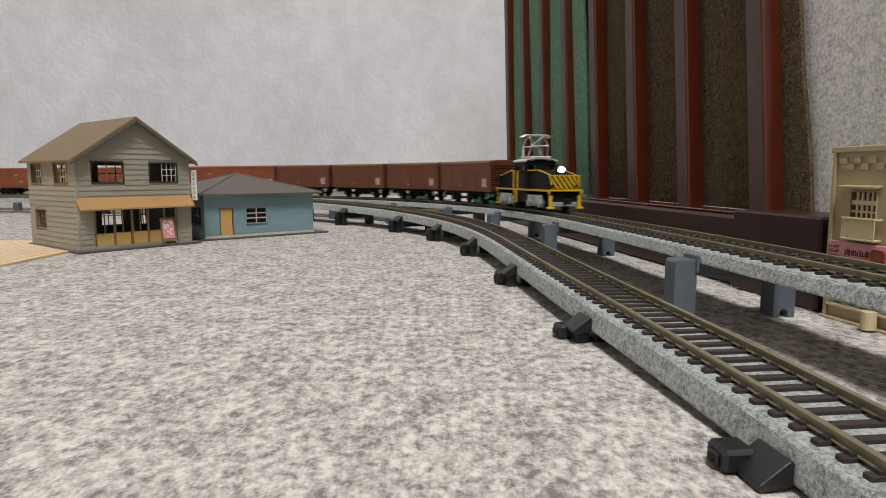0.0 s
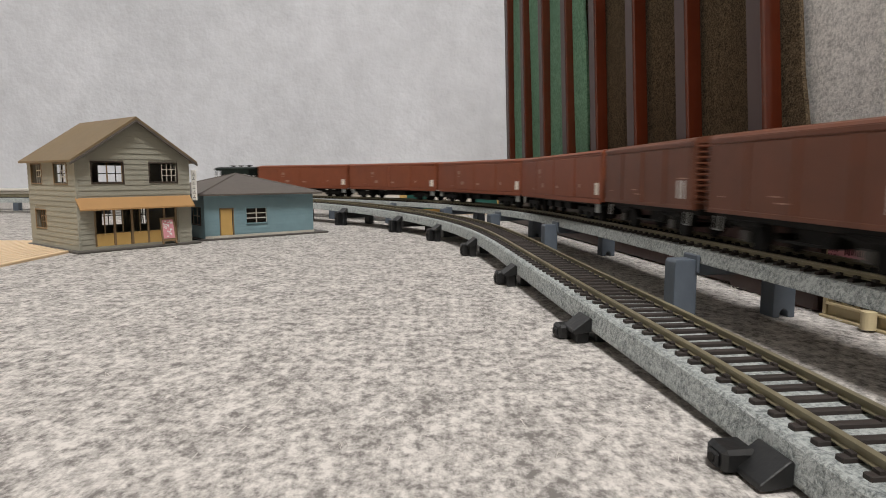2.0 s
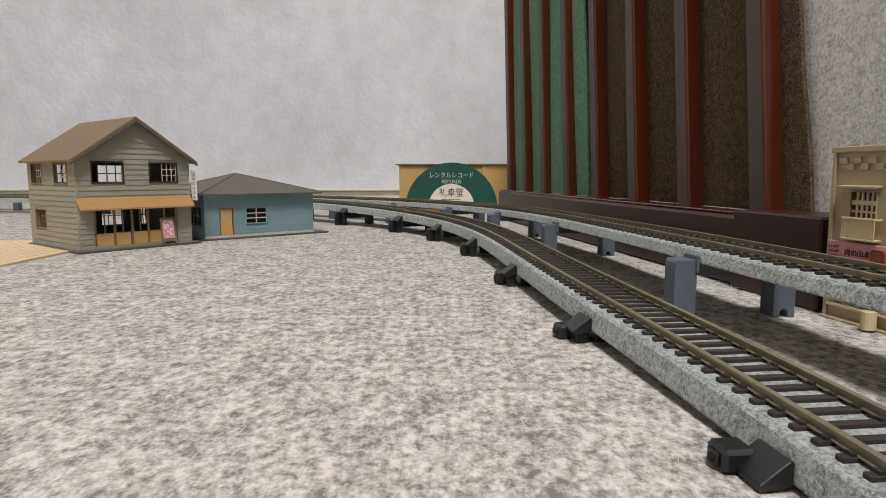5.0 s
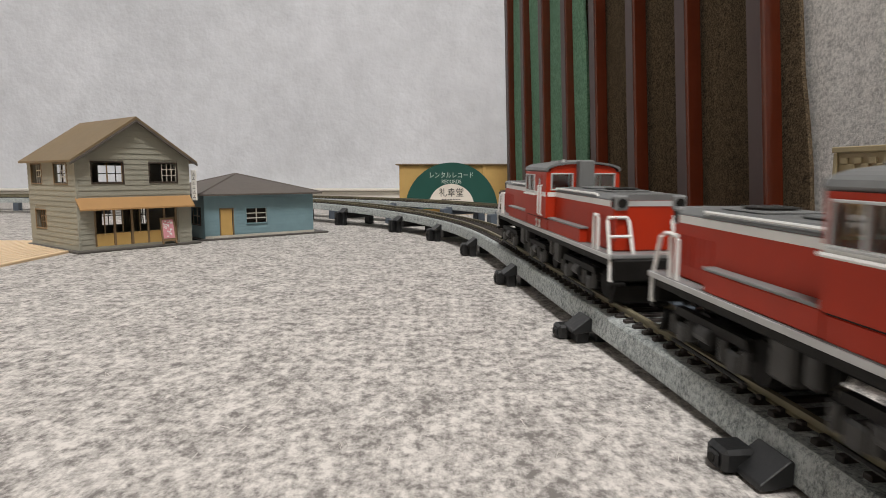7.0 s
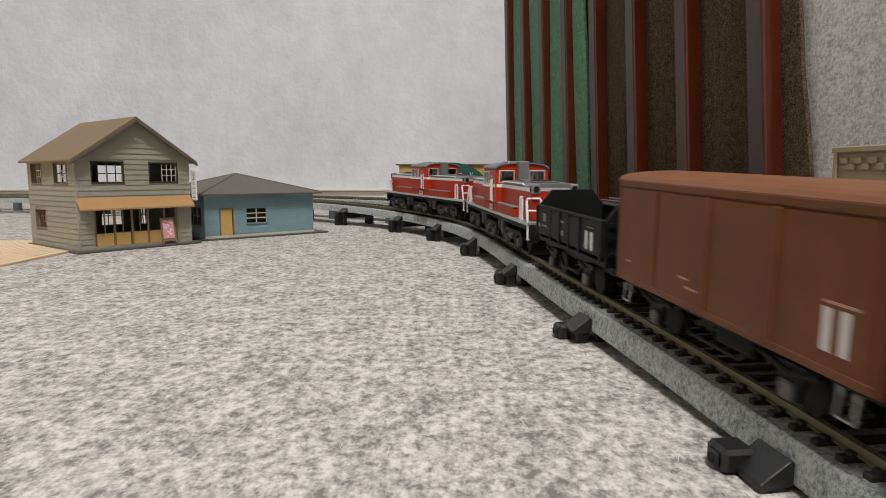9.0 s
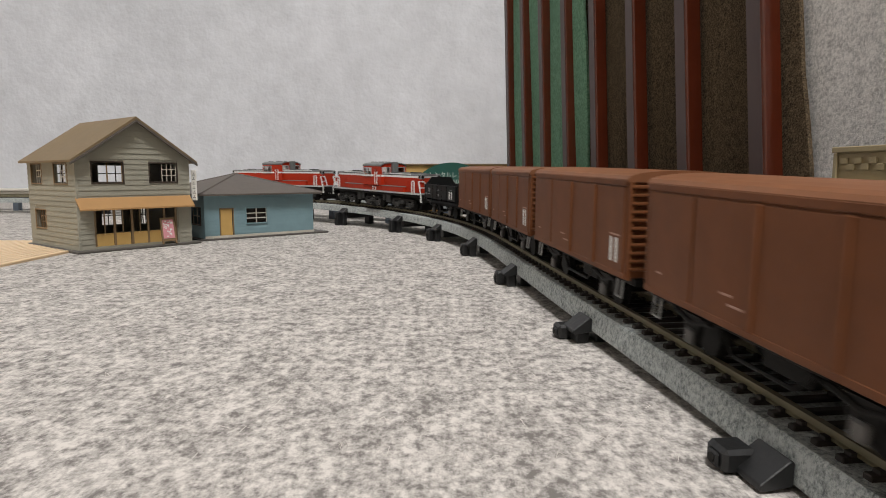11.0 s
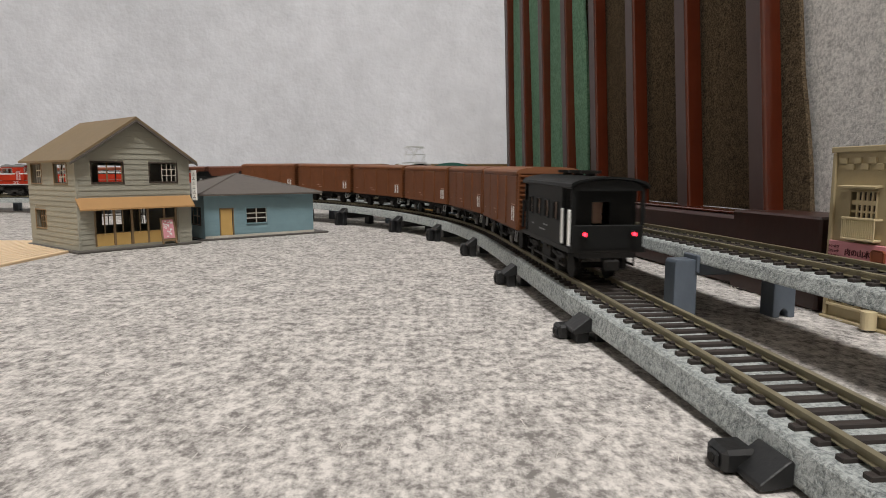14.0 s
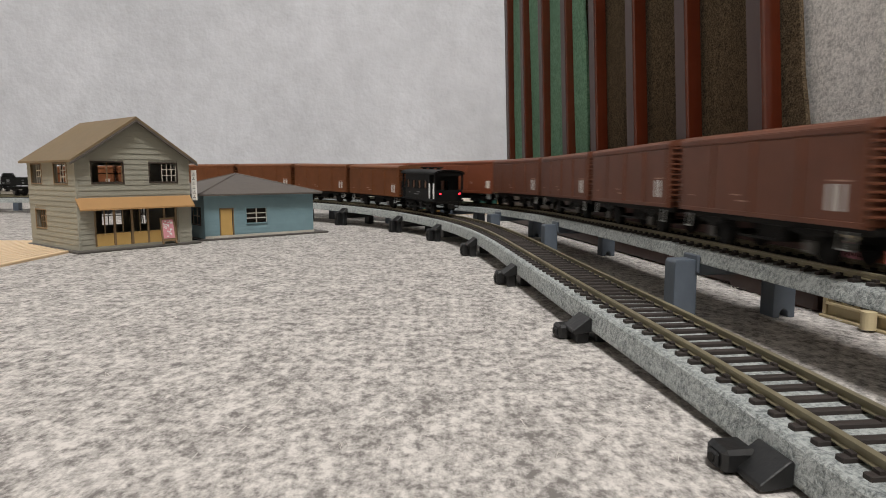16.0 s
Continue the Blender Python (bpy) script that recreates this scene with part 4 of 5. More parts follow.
def long_van(name, label):
    """Bogie covered van, 99 mm over its ends."""
    v = thing(name, label, "goods van", group="long red-brown vans")
    hl, hw = 49.2, 9.3
    b = bm_new()
    add_box(b, -hl, hl, -hw, hw, 7.0, 23.6, 0.25)
    body = part("body", b, VAN_RED, v)
    for sy in (-1, 1):
        box_part("sill_strip", body, VAN_RED, -hl, hl, min(sy * hw, sy * (hw + 0.4)), max(sy * hw, sy * (hw + 0.4)), 6.3, 7.8, 0.1)
        box_part("cornice_strip", body, VAN_RED, -hl, hl, min(sy * hw, sy * (hw + 0.3)), max(sy * hw, sy * (hw + 0.3)), 22.6, 23.6, 0.1)
    for e in (-1, 1):
        end_ribs(body, VAN_RED, e * hl, e, hw - 0.4, 8.2, 23.2, 10)
    for sy in (-1, 1):
        for i in range(4):
            x0 = -hl + 0.7 + i * (2 * hl - 0.8) / 4
            x1 = x0 + (2 * hl - 0.8) / 4 - 0.6
            y = sy * hw
            d = add_box(bm_new(), x0, x1, min(y - sy * 0.1, y + sy * (0.42 if i in (1, 2) else 0.28)), max(y - sy * 0.1, y + sy * (0.42 if i in (1, 2) else 0.28)), 8.0, 22.4, 0.2)
            part("door", d, VAN_RED, body)
    r = bm_new()
    arched_roof(r, -hl - 0.5, hl + 0.5, hw + 0.3, 23.7, 1.3)
    part("roof", r, VAN_RED, v)
    fr = bm_new()
    add_box(fr, -hl, hl, -7.5, 7.5, 5.6, 6.2, 0.1)
    add_box(fr, -14, 10, -6, 6, 2.8, 5.5, 0.3)
    for x in (-12, 0, 12):
        add_box(fr, x - 2.5, x + 2.5, 6.1, 7.4, 3.2, 5.5, 0.2)
    part("underframe", fr, CHASSIS, v)
    for x in (-33, 33):
        bogie(v, x, 12.0)
    for e in (-1, 1):
        coupler(v, e * hl, e)
    for e in (-1, 1):
        box_part("step", v, STEEL_GREY, e * 45.5 - 1.6, e * 45.5 + 1.6, 8.4, 9.2, 3.2, 6.2, 0.2)
    y = hw + 0.44
    box_part("marking", v, PAPER, -47.2, -44.0, y - 0.3, y - 0.06, 9.3, 13.4, 0, "cream label panel")
    for x, z, w, t in ((18, 17.0, 3.0, 1.8), (18, 15.4, 3.0, 0.3), (13.2, 11.0, 3.4, 1.8), (-6, 11.0, 3.0, 1.0), (-30, 11.6, 1.2, 1.2), (28, 9.8, 1.0, 0.7)):
        box_part("marking", v, material_marks(), x, x + w, y - 0.1, y + 0.04, z, z + t, 0, "faded pale mark")
    return v


MARKS = {}


# warm colour that stands in for the light seen in the van's windows
def window_light():
    if "l" not in MARKS:
        MARKS["l"] = material("warm_window_light", (0.62, 0.40, 0.30), 0.6, vary=0.15, scale=300)
    return MARKS["l"]


def material_marks():
    if "m" not in MARKS:
        MARKS["m"] = material("faded_marks", (0.42, 0.25, 0.19), 0.55, vary=0.2, scale=500)
    return MARKS["m"]


def brake_van(name, mat, label, lit, tail, hl=21.5, cab=15.6):
    """A brake van with end porches. tail: the end, +1 or -1, that carries the lit tail lamps."""
    v = thing(name, label, "brake van")
    hw = 8.5
    holes = [(-cab + cab * (0.19 + 0.487 * i), -cab + cab * (0.385 + 0.487 * i), 14.0, 18.0) for i in range(4)]
    for sy in (-1, 1):
        w = bm_new()
        holed_wall(w, -cab, cab, 8.4, 21.6, sy * hw - 0.4, sy * hw + 0.4, holes)
        add_box(w, -hl, hl, sy * hw - 0.45, sy * hw + 0.45, 7.2, 8.35, 0.1)
        side = part("side_wall", w, mat, v)
        for a, b_, c, d in holes:
            wf = part("window", window_frame(a, b_, c, d, 0.0, 0.3), mat, side)
            wf.location = (0, (sy * hw) * MM, 0)
            box_part("pane", wf, GLAZING, a + 0.05, b_ - 0.05, sy * 0.3 - 0.08, sy * 0.3 + 0.08, c + 0.05, d - 0.05)
    box_part("floor_plate", v, CHASSIS, -hl, hl, -hw + 0.5, hw - 0.5, 7.2, 8.3)
    for e in (-1, 1):
        ew = bm_new()
        holed_wall(ew, -hw + 0.5, hw - 0.5, 8.4, 21.6, -0.4, 0.4, [(-2.6, 1.6, 12.6, 18.2)])
        add_prism(ew, [(math.cos(math.pi * i / 10) * (hw - 0.5), 21.6 + 1.9 * math.sin(math.pi * i / 10) ** 0.8) for i in range(11)], "y", -0.4, 0.4)
        o = part("end_wall", ew, mat, v)
        o.matrix_basis = Matrix.Translation((e * (cab - 0.45) * MM, 0, 0)) @ Matrix.Rotation(math.pi / 2, 4, "Z")
        p = bm_new()
        add_box(p, min(e * (hl - 0.7), e * hl), max(e * (hl - 0.7), e * hl), -hw + 0.3, hw - 0.3, 7.6, 13.4, 0.15)
        for y in (-hw + 0.5, hw - 0.5):
            add_box(p, min(e * (hl - 0.7), e * hl), max(e * (hl - 0.7), e * hl), y - 0.45, y + 0.45, 13.4, 21.4)
        add_prism(p, [(math.cos(math.pi * i / 10) * (hw - 0.1), 21.0 + 2.5 * math.sin(math.pi * i / 10) ** 0.8) for i in range(11)], "x", min(e * (hl - 0.7), e * hl), max(e * (hl - 0.7), e * hl))
        part("porch", p, mat, v)
        hr = bm_new()
        for x in (e * (cab + 0.5), e * (hl - 0.3)):
            add_box(hr, x - 0.33, x + 0.33, hw + 0.1, hw + 0.7, 8.8, 16.9, 0.15)
        white = e == tail or not lit
        part("handrail", hr, WHITE if white else mat, v, "white grab rails" if white else "")
        for y in (-5.7, 5.7):
            t = bm_new()
            add_cyl(t, (e * (hl + 0.5), y, 11.5), 0.8, "x", 1.4, 12)
            lampo = part("tail_lamp", t, mat, v)
            if e == tail and lit:
                part("lens", add_cyl(bm_new(), (e * (hl + 1.25), y, 11.5), 0.44, "x", 0.3, 12), TAIL, lampo, "lit red lens")
        coupler(v, e * hl, e)
    r = bm_new()
    roof_shell(r, -hl - 0.8, hl + 0.8, hw + 0.6, 21.9, 2.2)
    part("roof", r, mat, v)
    for x in (-9, 0, 9):
        vn = part("ventilator", add_cyl(bm_new(), (x, 0, 24.1), 1.3, "z", 1.2, 12), CHASSIS, v)
        part("hood", add_cyl(bm_new(), (x, 0, 25.0), 2.5, "z", 0.7, 14), CHASSIS, vn)
    if lit:
        # panels added behind the panes; their warm colour imitates light in the windows
        for y in (-8.3, 8.3):
            part("window_light_panel", add_box(bm_new(), -cab + 1.2, cab - 1.2, y - 0.2, y + 0.2, 12.3, 20.5), window_light(), v, "added warm panel, coloured as light in the windows")
        for x in (4.5 - cab, cab - 4.5):
            part("window_light_panel", add_box(bm_new(), x - 0.2, x + 0.2, -2.2, 1.0, 12.8, 18.6), window_light(), v, "added warm panel, coloured as light in the windows")
    inn = bm_new()
    add_box(inn, -cab + 1, cab - 1, -0.3, 0.3, 8.4, 12.2)
    part("seat", inn, FRAME_WOOD if lit else DARK_INSIDE, v)
    fr = bm_new()
    add_box(fr, -hl, hl, -6.6, 6.6, 6.0, 7.15)
    for y in (-7.4, 7.4):
        for x in (-11.5, 11.5):
            add_prism(fr, [(x - 2.6, 6.2), (x + 2.6, 6.2), (x + 1.2, 2.0), (x - 1.2, 2.0)], "y", y - 0.5, y + 0.5)
        add_box(fr, -6, -1, y - 0.5, y + 0.5, 3.4, 6.4, 0.3)
        add_tube(fr, [(-17, y * 1.1, 3.6), (17, y * 1.1, 3.6)], 0.3)
        for x in (-17, -5.5, 5.5, 17):
            add_tube(fr, [(x, y * 1.1, 3.6), (x, y * 1.1, 7.2)], 0.25)
    part("underframe", fr, CHASSIS, v)
    for x in (-11.5, 11.5):
        wheelset(v, x)
        for y in (-7.9, 7.9):
            part("spring", add_tube(bm_new(), [(x - 4.6, y, 5.9), (x, y, 5.0), (x + 4.6, y, 5.9)], 0.45), CHASSIS, v)
            part("axle_box", add_box(bm_new(), x - 1.2, x + 1.2, y - 0.7, y + 0.7, 1.9, 4.4, 0.3), CHASSIS, v)
    for x, z, w in ((-4, 11.6, 4.0), (-2, 10.3, 5.5), (9, 11.0, 2)):
        box_part("marking", v, LOCO_GREY, x, x + w, hw + 0.35, hw + 0.44, z, z + 0.4)
    return v


def coal_wagon():
    """Low open wagon between two tall end plates with sloped shoulders."""
    v = thing("coal_wagon", "black open coal wagon with tall end plates, nearly empty", "coal wagon")
    hl, hw, bot, top = 22.8, 8.8, 9.2, 16.0
    for sy in (-1, 1):
        side = box_part("side", v, BLACK, -hl, hl, sy * hw - 0.4, sy * hw + 0.4, bot, top, 0.1)
        for x in (-22.3, -10.2, -3.4, 3.4, 10.2, 22.3):
            box_part("rib", side, BLACK, x - 0.4, x + 0.4, min(sy * (hw + 0.38), sy * (hw + 0.7)), max(sy * (hw + 0.38), sy * (hw + 0.7)), bot - 0.8, top)
        box_part("top_rail", side, BLACK, -hl, hl, sy * hw - 0.6, sy * hw + 0.6, top + 0.01, top + 0.5, 0.1)
        for x in (-6.8, 6.8):
            box_part("hatch", side, BLACK, x - 2.9, x + 2.9, min(sy * (hw + 0.38), sy * (hw + 0.6)), max(sy * (hw + 0.38), sy * (hw + 0.6)), bot + 0.5, top - 0.6, 0.1)
    for e in (-1, 1):
        o = [(-hw + 0.41, 8.22), (hw - 0.41, 8.22), (hw - 0.41, top + 0.6), (5.4, 20.2), (-5.4, 20.2), (-hw + 0.41, top + 0.6)]
        end = part("end", add_prism(bm_new(), o, "x", e * hl - 0.4, e * hl + 0.4), BLACK, v)
        for z in (9.6, 12.4, 15.2, 17.8):
            w = hw - 0.6 if z < 15.5 else 6.6
            box_part("rib", end, BLACK, min(e * (hl + 0.38), e * (hl + 0.9)), max(e * (hl + 0.38), e * (hl + 0.9)), -w, w, z, z + 0.7)
    box_part("floor_plate", v, BLACK, -hl, hl, -hw + 0.5, hw - 0.5, 7.3, 8.2)
    c = bm_new()
    n, m = 30, 14
    noise.seed_set(4)
    grid = []
    for i in range(n + 1):
        row = []
        for j in range(m + 1):
            x, y = -hl + 0.6 + (2 * hl - 1.2) * i / n, -hw + 0.5 + (2 * hw - 1) * j / m
            row.append(c.verts.new((x, y, 12.0 + 0.8 * noise.noise(Vector((x, y, 1)) * 0.25) + 0.7 * noise.noise(Vector((x, y, 5)) * 0.9))))
        grid.append(row)
    for i in range(n):
        for j in range(m):
            c.faces.new((grid[i][j], grid[i + 1][j], grid[i + 1][j + 1], grid[i][j + 1]))
    bmesh.ops.recalc_face_normals(c, faces=c.faces[:])
    part("coal_load", c, COAL, v, "low layer of matt black coal")
    fr = bm_new()
    add_box(fr, -hl, hl, -6.6, 6.6, 5.8, 7.25)
    for y in (-7.4, 7.4):
        for x in (-12, 12):
            add_prism(fr, [(x - 2.6, 6.4), (x + 2.6, 6.4), (x + 1.2, 2.0), (x - 1.2, 2.0)], "y", y - 0.5, y + 0.5)
        add_tube(fr, [(-8, y, 5.4), (-5, y, 3.2), (5, y, 3.2), (8, y, 5.4)], 0.4)
    part("underframe", fr, CHASSIS, v)
    for x in (-12, 12):
        wheelset(v, x)
        for y in (-8.1, 8.1):
            part("spring", add_tube(bm_new(), [(x - 4.4, y, 6.2), (x, y, 5.2), (x + 4.4, y, 6.2)], 0.4), CHASSIS, v)
            part("axle_box", add_box(bm_new(), x - 1.1, x + 1.1, y - 0.5, y + 0.5, 1.9, 4.3, 0.3), AXLE_GREY, v)
    for e in (-1, 1):
        coupler(v, e * hl, e)
    y = hw + 0.44
    for x in (-15.0, -17.9):
        box_part("marking", v, WHITE, x, x + 1.15, y - 0.06, y + 0.06, 9.9, 13.6)
    for x, z, w, t in ((14.6, 12.6, 2.3, 2.0), (13.8, 11.3, 3.8, 0.4), (0.6, 13.6, 2.0, 0.5), (0.6, 10.7, 1.4, 1.2), (-18, 14.3, 3.4, 0.25), (19.6, 10.9, 1.4, 1.0)):
        box_part("marking", v, LOCO_GREY, x, x + w, y - 0.06, y + 0.06, z, z + t)
    return v


def box_between(bm, xa, xb, ya, yb, z0, z1, bevel=0.0):
    """A box whose ends may be given in either order."""
    return add_box(bm, min(xa, xb), max(xa, xb), min(ya, yb), max(ya, yb), z0, z1, bevel)


def spring_bogie(parent, x, base, r=3.0, wide=8.0):
    """A diesel's bogie: side frames with axle boxes, coil springs and brake rods, and its wheelsets."""
    b = bm_new()
    for y in (-wide, wide):
        o = [(x - base / 2 - 3.4, r + 1.2), (x - base / 2 - 2.0, r + 2.4), (x - 3.2, r + 2.4), (x - 2.0, r + 0.6), (x + 2.0, r + 0.6), (x + 3.2, r + 2.4),
             (x + base / 2 + 2.0, r + 2.4), (x + base / 2 + 3.4, r + 1.2), (x + base / 2 + 3.4, r + 2.2), (x + base / 2 + 2.4, r + 3.6), (x - base / 2 - 2.4, r + 3.6), (x - base / 2 - 3.4, r + 2.2)]
        add_prism(b, o, "y", y - 0.6, y + 0.6)
    add_box(b, x - 2, x + 2, -wide, wide, r + 1.0, r + 3.4)
    bo = part("bogie", b, CHASSIS, parent)
    for sy in (-1, 1):
        y = sy * wide
        for dx in (-base / 2, base / 2):
            part("axle_box", box_between(bm_new(), x + dx - 1.4, x + dx + 1.4, y, y + sy * 1.0, r - 1.3, r + 1.5, 0.35), BOGIE_GREY, bo)
            for k in (-2.7, 2.7):
                part("spring", add_cyl(bm_new(), (x + dx + k, y + sy * 0.45, r + 0.9), 0.75, "z", 2.8, 8), BOGIE_GREY, bo)
        part("brake_rod", add_tube(bm_new(), [(x - base / 2 - 3, y + sy * 0.6, r - 1.7), (x + base / 2 + 3, y + sy * 0.6, r - 1.7)], 0.3), CHASSIS, bo)
        part("brake_cylinder", add_cyl(bm_new(), (x, y + sy * 0.5, r + 1.6), 1.1, "x", 3.4, 10), BOGIE_GREY, bo)
    for dx in (-base / 2, base / 2):
        wheelset(bo, x + dx, r)
    return bo


def diesel(name, label):
    """A red centre-cab diesel, 107 mm over its frame; +x is its leading end."""
    v = thing(name, label, "diesel locomotive", group="red diesels")
    hl, hw, hd = 53.4, 9.0, 7.0
    deck, line, top = 10.5, 18.9, 21.3
    part("walkway", add_box(bm_new(), -hl, hl, -hw, hw, 9.7, deck, 0.12), LOCO_GREY, v, "grey walkway")
    for sy in (-1, 1):
        part("sill_stripe", box_between(bm_new(), -hl, hl, sy * (hw + 0.01), sy * (hw + 0.22), 9.55, 10.4, 0.05), SILVER, v, "pale stripe along the sill")
        part("frame_beam", box_between(bm_new(), -hl + 1, hl - 1, sy * 7.4, sy * 8.6, 8.2, 9.68, 0.1), CHASSIS, v)
    # cab: a window ahead, a door behind it on each side
    c0, c1, ch = -10.4, 10.4, 25.0
    holes = [(0.4, 4.6, 19.9, 24.0), (5.0, 9.2, 19.9, 24.0)]
    for sy in (-1, 1):
        w = bm_new()
        holed_wall(w, c0, c1, 13.5, ch, sy * hw - 0.45, sy * hw + 0.45, holes)
        cs = part("cab_side", w, RED, v)
        for a, b_, c, d in holes:
            wf = part("window", window_frame(a, b_, c, d, 0.0, 0.3), SILVER, cs)
            wf.location = (0, sy * hw * MM, 0)
            box_part("pane", wf, GLAZING, a + 0.05, b_ - 0.05, sy * 0.25 - 0.08, sy * 0.25 + 0.08, c + 0.05, d - 0.05)
        dr = part("cab_door", box_between(bm_new(), -6.8, -3.2, sy * (hw + 0.46), sy * (hw + 0.56), 13.7, 24.2, 0.04), RED, cs)
        part("door_window", box_between(bm_new(), -5.8, -4.0, sy * (hw + 0.57), sy * (hw + 0.62), 20.0, 23.4), GLAZING, dr)
        for xa, xb in ((-10.35, -6.9), (-2.4, 10.35)):
            part("cab_stripe", box_between(bm_new(), xa, xb, sy * (hw + 0.46), sy * (hw + 0.54), line, line + 1.1), WHITE, cs, "white stripe")
        part("lower_side", box_between(bm_new(), c0 + 0.1, c1 - 0.1, sy * (hw - 1.4), sy * (hw - 0.1), deck + 0.01, 13.1, 0.1), RED, v)
        part("cab_ledge", box_between(bm_new(), c0, c1, sy * (hw - 1.4), sy * (hw - 0.2), 13.12, 13.48), CHASSIS, v)
        g = bm_new()
        for x in (-7.0, -4.6):
            add_tube(g, [(x, sy * (hw + 0.4), 14.0), (x, sy * (hw + 0.9), 14.3), (x, sy * (hw + 0.9), 21.4), (x, sy * (hw + 0.4), 21.7)], 0.27)
        part("grab_rail", g, WHITE, v, "white door handrails")
        h1 = bm_new()
        add_tube(h1, [(-0.4, sy * (hw + 0.8), 19.0), (10.4, sy * (hw + 0.8), 19.0)], 0.26)
        part("window_rail", h1, WHITE, v)
        for x in (-4.4, -1.6):
            t = add_tube(bm_new(), [(x + 0.9, sy * (hw + 0.1), 12.5), (x, sy * (hw + 0.3), 12.5), (x, sy * (hw + 0.3), 10.9), (x + 0.9, sy * (hw + 0.1), 10.9)], 0.36)
            part("tank_handle", t, WHITE, v)
    for e, x in ((-1, c0), (1, c1)):
        w = bm_new()
        ho = [(-7.9, -2.9, 20.8, 24.4), (2.9, 7.9, 20.8, 24.4)]
        holed_wall(w, -hw + 0.46, hw - 0.46, deck + 0.05, ch, -0.4, 0.4, ho)
        n = 10
        arch = [(math.cos(math.pi * i / n) * (hw - 0.46), ch + 2.0 * math.sin(math.pi * i / n) ** 0.8) for i in range(n + 1)]
        add_prism(w, arch, "y", -0.4, 0.4)
        ce = part("cab_end", w, RED, v)
        ce.matrix_basis = Matrix.Translation(((x - e * 0.42) * MM, 0, 0)) @ Matrix.Rotation(math.pi / 2, 4, "Z")
        for a, b_, c, d in ho:
            wf = part("window", window_frame(a, b_, c, d, 0.0, 0.35), SILVER, ce)
            box_part("pane", wf, GLAZING, a + 0.05, b_ - 0.05, -0.08, 0.08, c + 0.05, d - 0.05)
        for sy in (-1, 1):
            part("end_stripe", box_between(bm_new(), x, x + e * 0.1, sy * (hd + 0.1), sy * hw, line, line + 1.1), WHITE, v)
    r = bm_new()
    roof_shell(r, c0 - 0.5, c1 + 0.5, hw + 0.6, ch + 0.45, 2.1)
    part("cab_roof", r, ROOF_PAINT, v, "grey arched cab roof")
    part("roof_vent", add_box(bm_new(), -3.5, 3.5, -2.6, 2.6, ch + 2.1, ch + 3.0, 0.4), ROOF_PAINT, v)
    for x, y in ((-6.5, 4.0), (6.5, -4.0)):
        part("whistle", add_cyl(bm_new(), (x, y, ch + 2.3), 0.45, "z", 1.6, 8), SILVER, v)
    # hoods
    for e, x in ((-1, c0), (1, c1)):
        a, z = x + e * 0.05, e * 49.2
        part("hood", box_between(bm_new(), a, z, -hd, hd, deck + 0.02, line + 1.2, 0.3), RED, v)
        part("hood_stripe", box_between(bm_new(), a, z - e * 1.9, -hd - 0.06, hd + 0.06, line, line + 1.15, 0.03), WHITE, v, "white stripe along the hood")
        o = [(-hd, line + 1.22), (hd, line + 1.22), (hd - 0.1, line + 1.5), (hd - 1.3, top), (-hd + 1.3, top), (-hd + 0.1, line + 1.5)]
        tp = add_prism(bm_new(), o, "x", min(a, z - e * 0.4), max(a, z - e * 0.4))
        part("hood_top", tp, ROOF_PAINT, v, "dark grey bevelled hood top")
        for y in (-hd + 0.5, hd - 0.5):
            part("hood_rail", add_tube(bm_new(), [(a + e * 0.6, y, top - 0.7), (a + e * 0.9, y * 1.07, top - 0.3), (z - e * 10, y * 1.07, top - 0.3), (z - e * 9.6, y, top - 0.9)], 0.24), WHITE, v, "pale handrail on the hood edge")
        hb = bm_new()
        box_between(hb, e * 18, e * 24, -3, 3, top, top + 0.5, 0.2)
        box_between(hb, e * 30, e * 40, -4.2, 4.2, top, top + 0.35, 0.15)
        part("hood_hatch", hb, ROOF_PAINT, v)
        fan = part("fan_grille", add_cyl(bm_new(), (e * 35, 0, top + 0.5), 3.4, "z", 0.3, 18), CHASSIS, v)
        for k in (-2.2, -0.8, 0.8, 2.2):
            part("grille_bar", box_between(bm_new(), e * 35 - 3.0, e * 35 + 3.0, k - 0.12, k + 0.12, top + 0.66, top + 0.8), ROOF_PAINT, fan)
        part("chimney", box_between(bm_new(), x + e * 0.1, x + e * 2.9, -1.9, 1.9, top - 0.5, 27.9, 0.3), ROOF_PAINT, v)
        for k in range(5):
            xx = x + e * (27 + 3.0 * k)
            for sy in (-1, 1):
                part("louvre", box_between(bm_new(), xx - 1.2, xx + 1.2, sy * (hd + 0.01), sy * (hd + 0.1), 12.6, 17.2, 0.03), RED_DARK, v)
        # end face: grey band, corner lamps
        part("front_band", box_between(bm_new(), z, z + e * 0.14, -hd + 2.6, hd - 2.6, line + 0.2, line + 1.2), SILVER, v, "pale grey band")
        for y in (-hd + 1.3, hd - 1.3):
            bx = part("lamp_box", box_between(bm_new(), z - e * 1.8, z + e * 0.5, y - 1.35, y + 1.35, line - 0.6, line + 2.3, 0.35), LOCO_GREY, v)
            part("lens", add_cyl(bm_new(), (z + e * 0.55, y, line + 0.8), 0.9, "x", 0.25, 12), CHASSIS, bx)
            part("lens_side", add_box(bm_new(), z - e * 0.65 - 0.7, z - e * 0.65 + 0.7, y + math.copysign(1.36, y) - 0.04, y + math.copysign(1.36, y) + 0.04, line, line + 1.6), CHASSIS, bx)
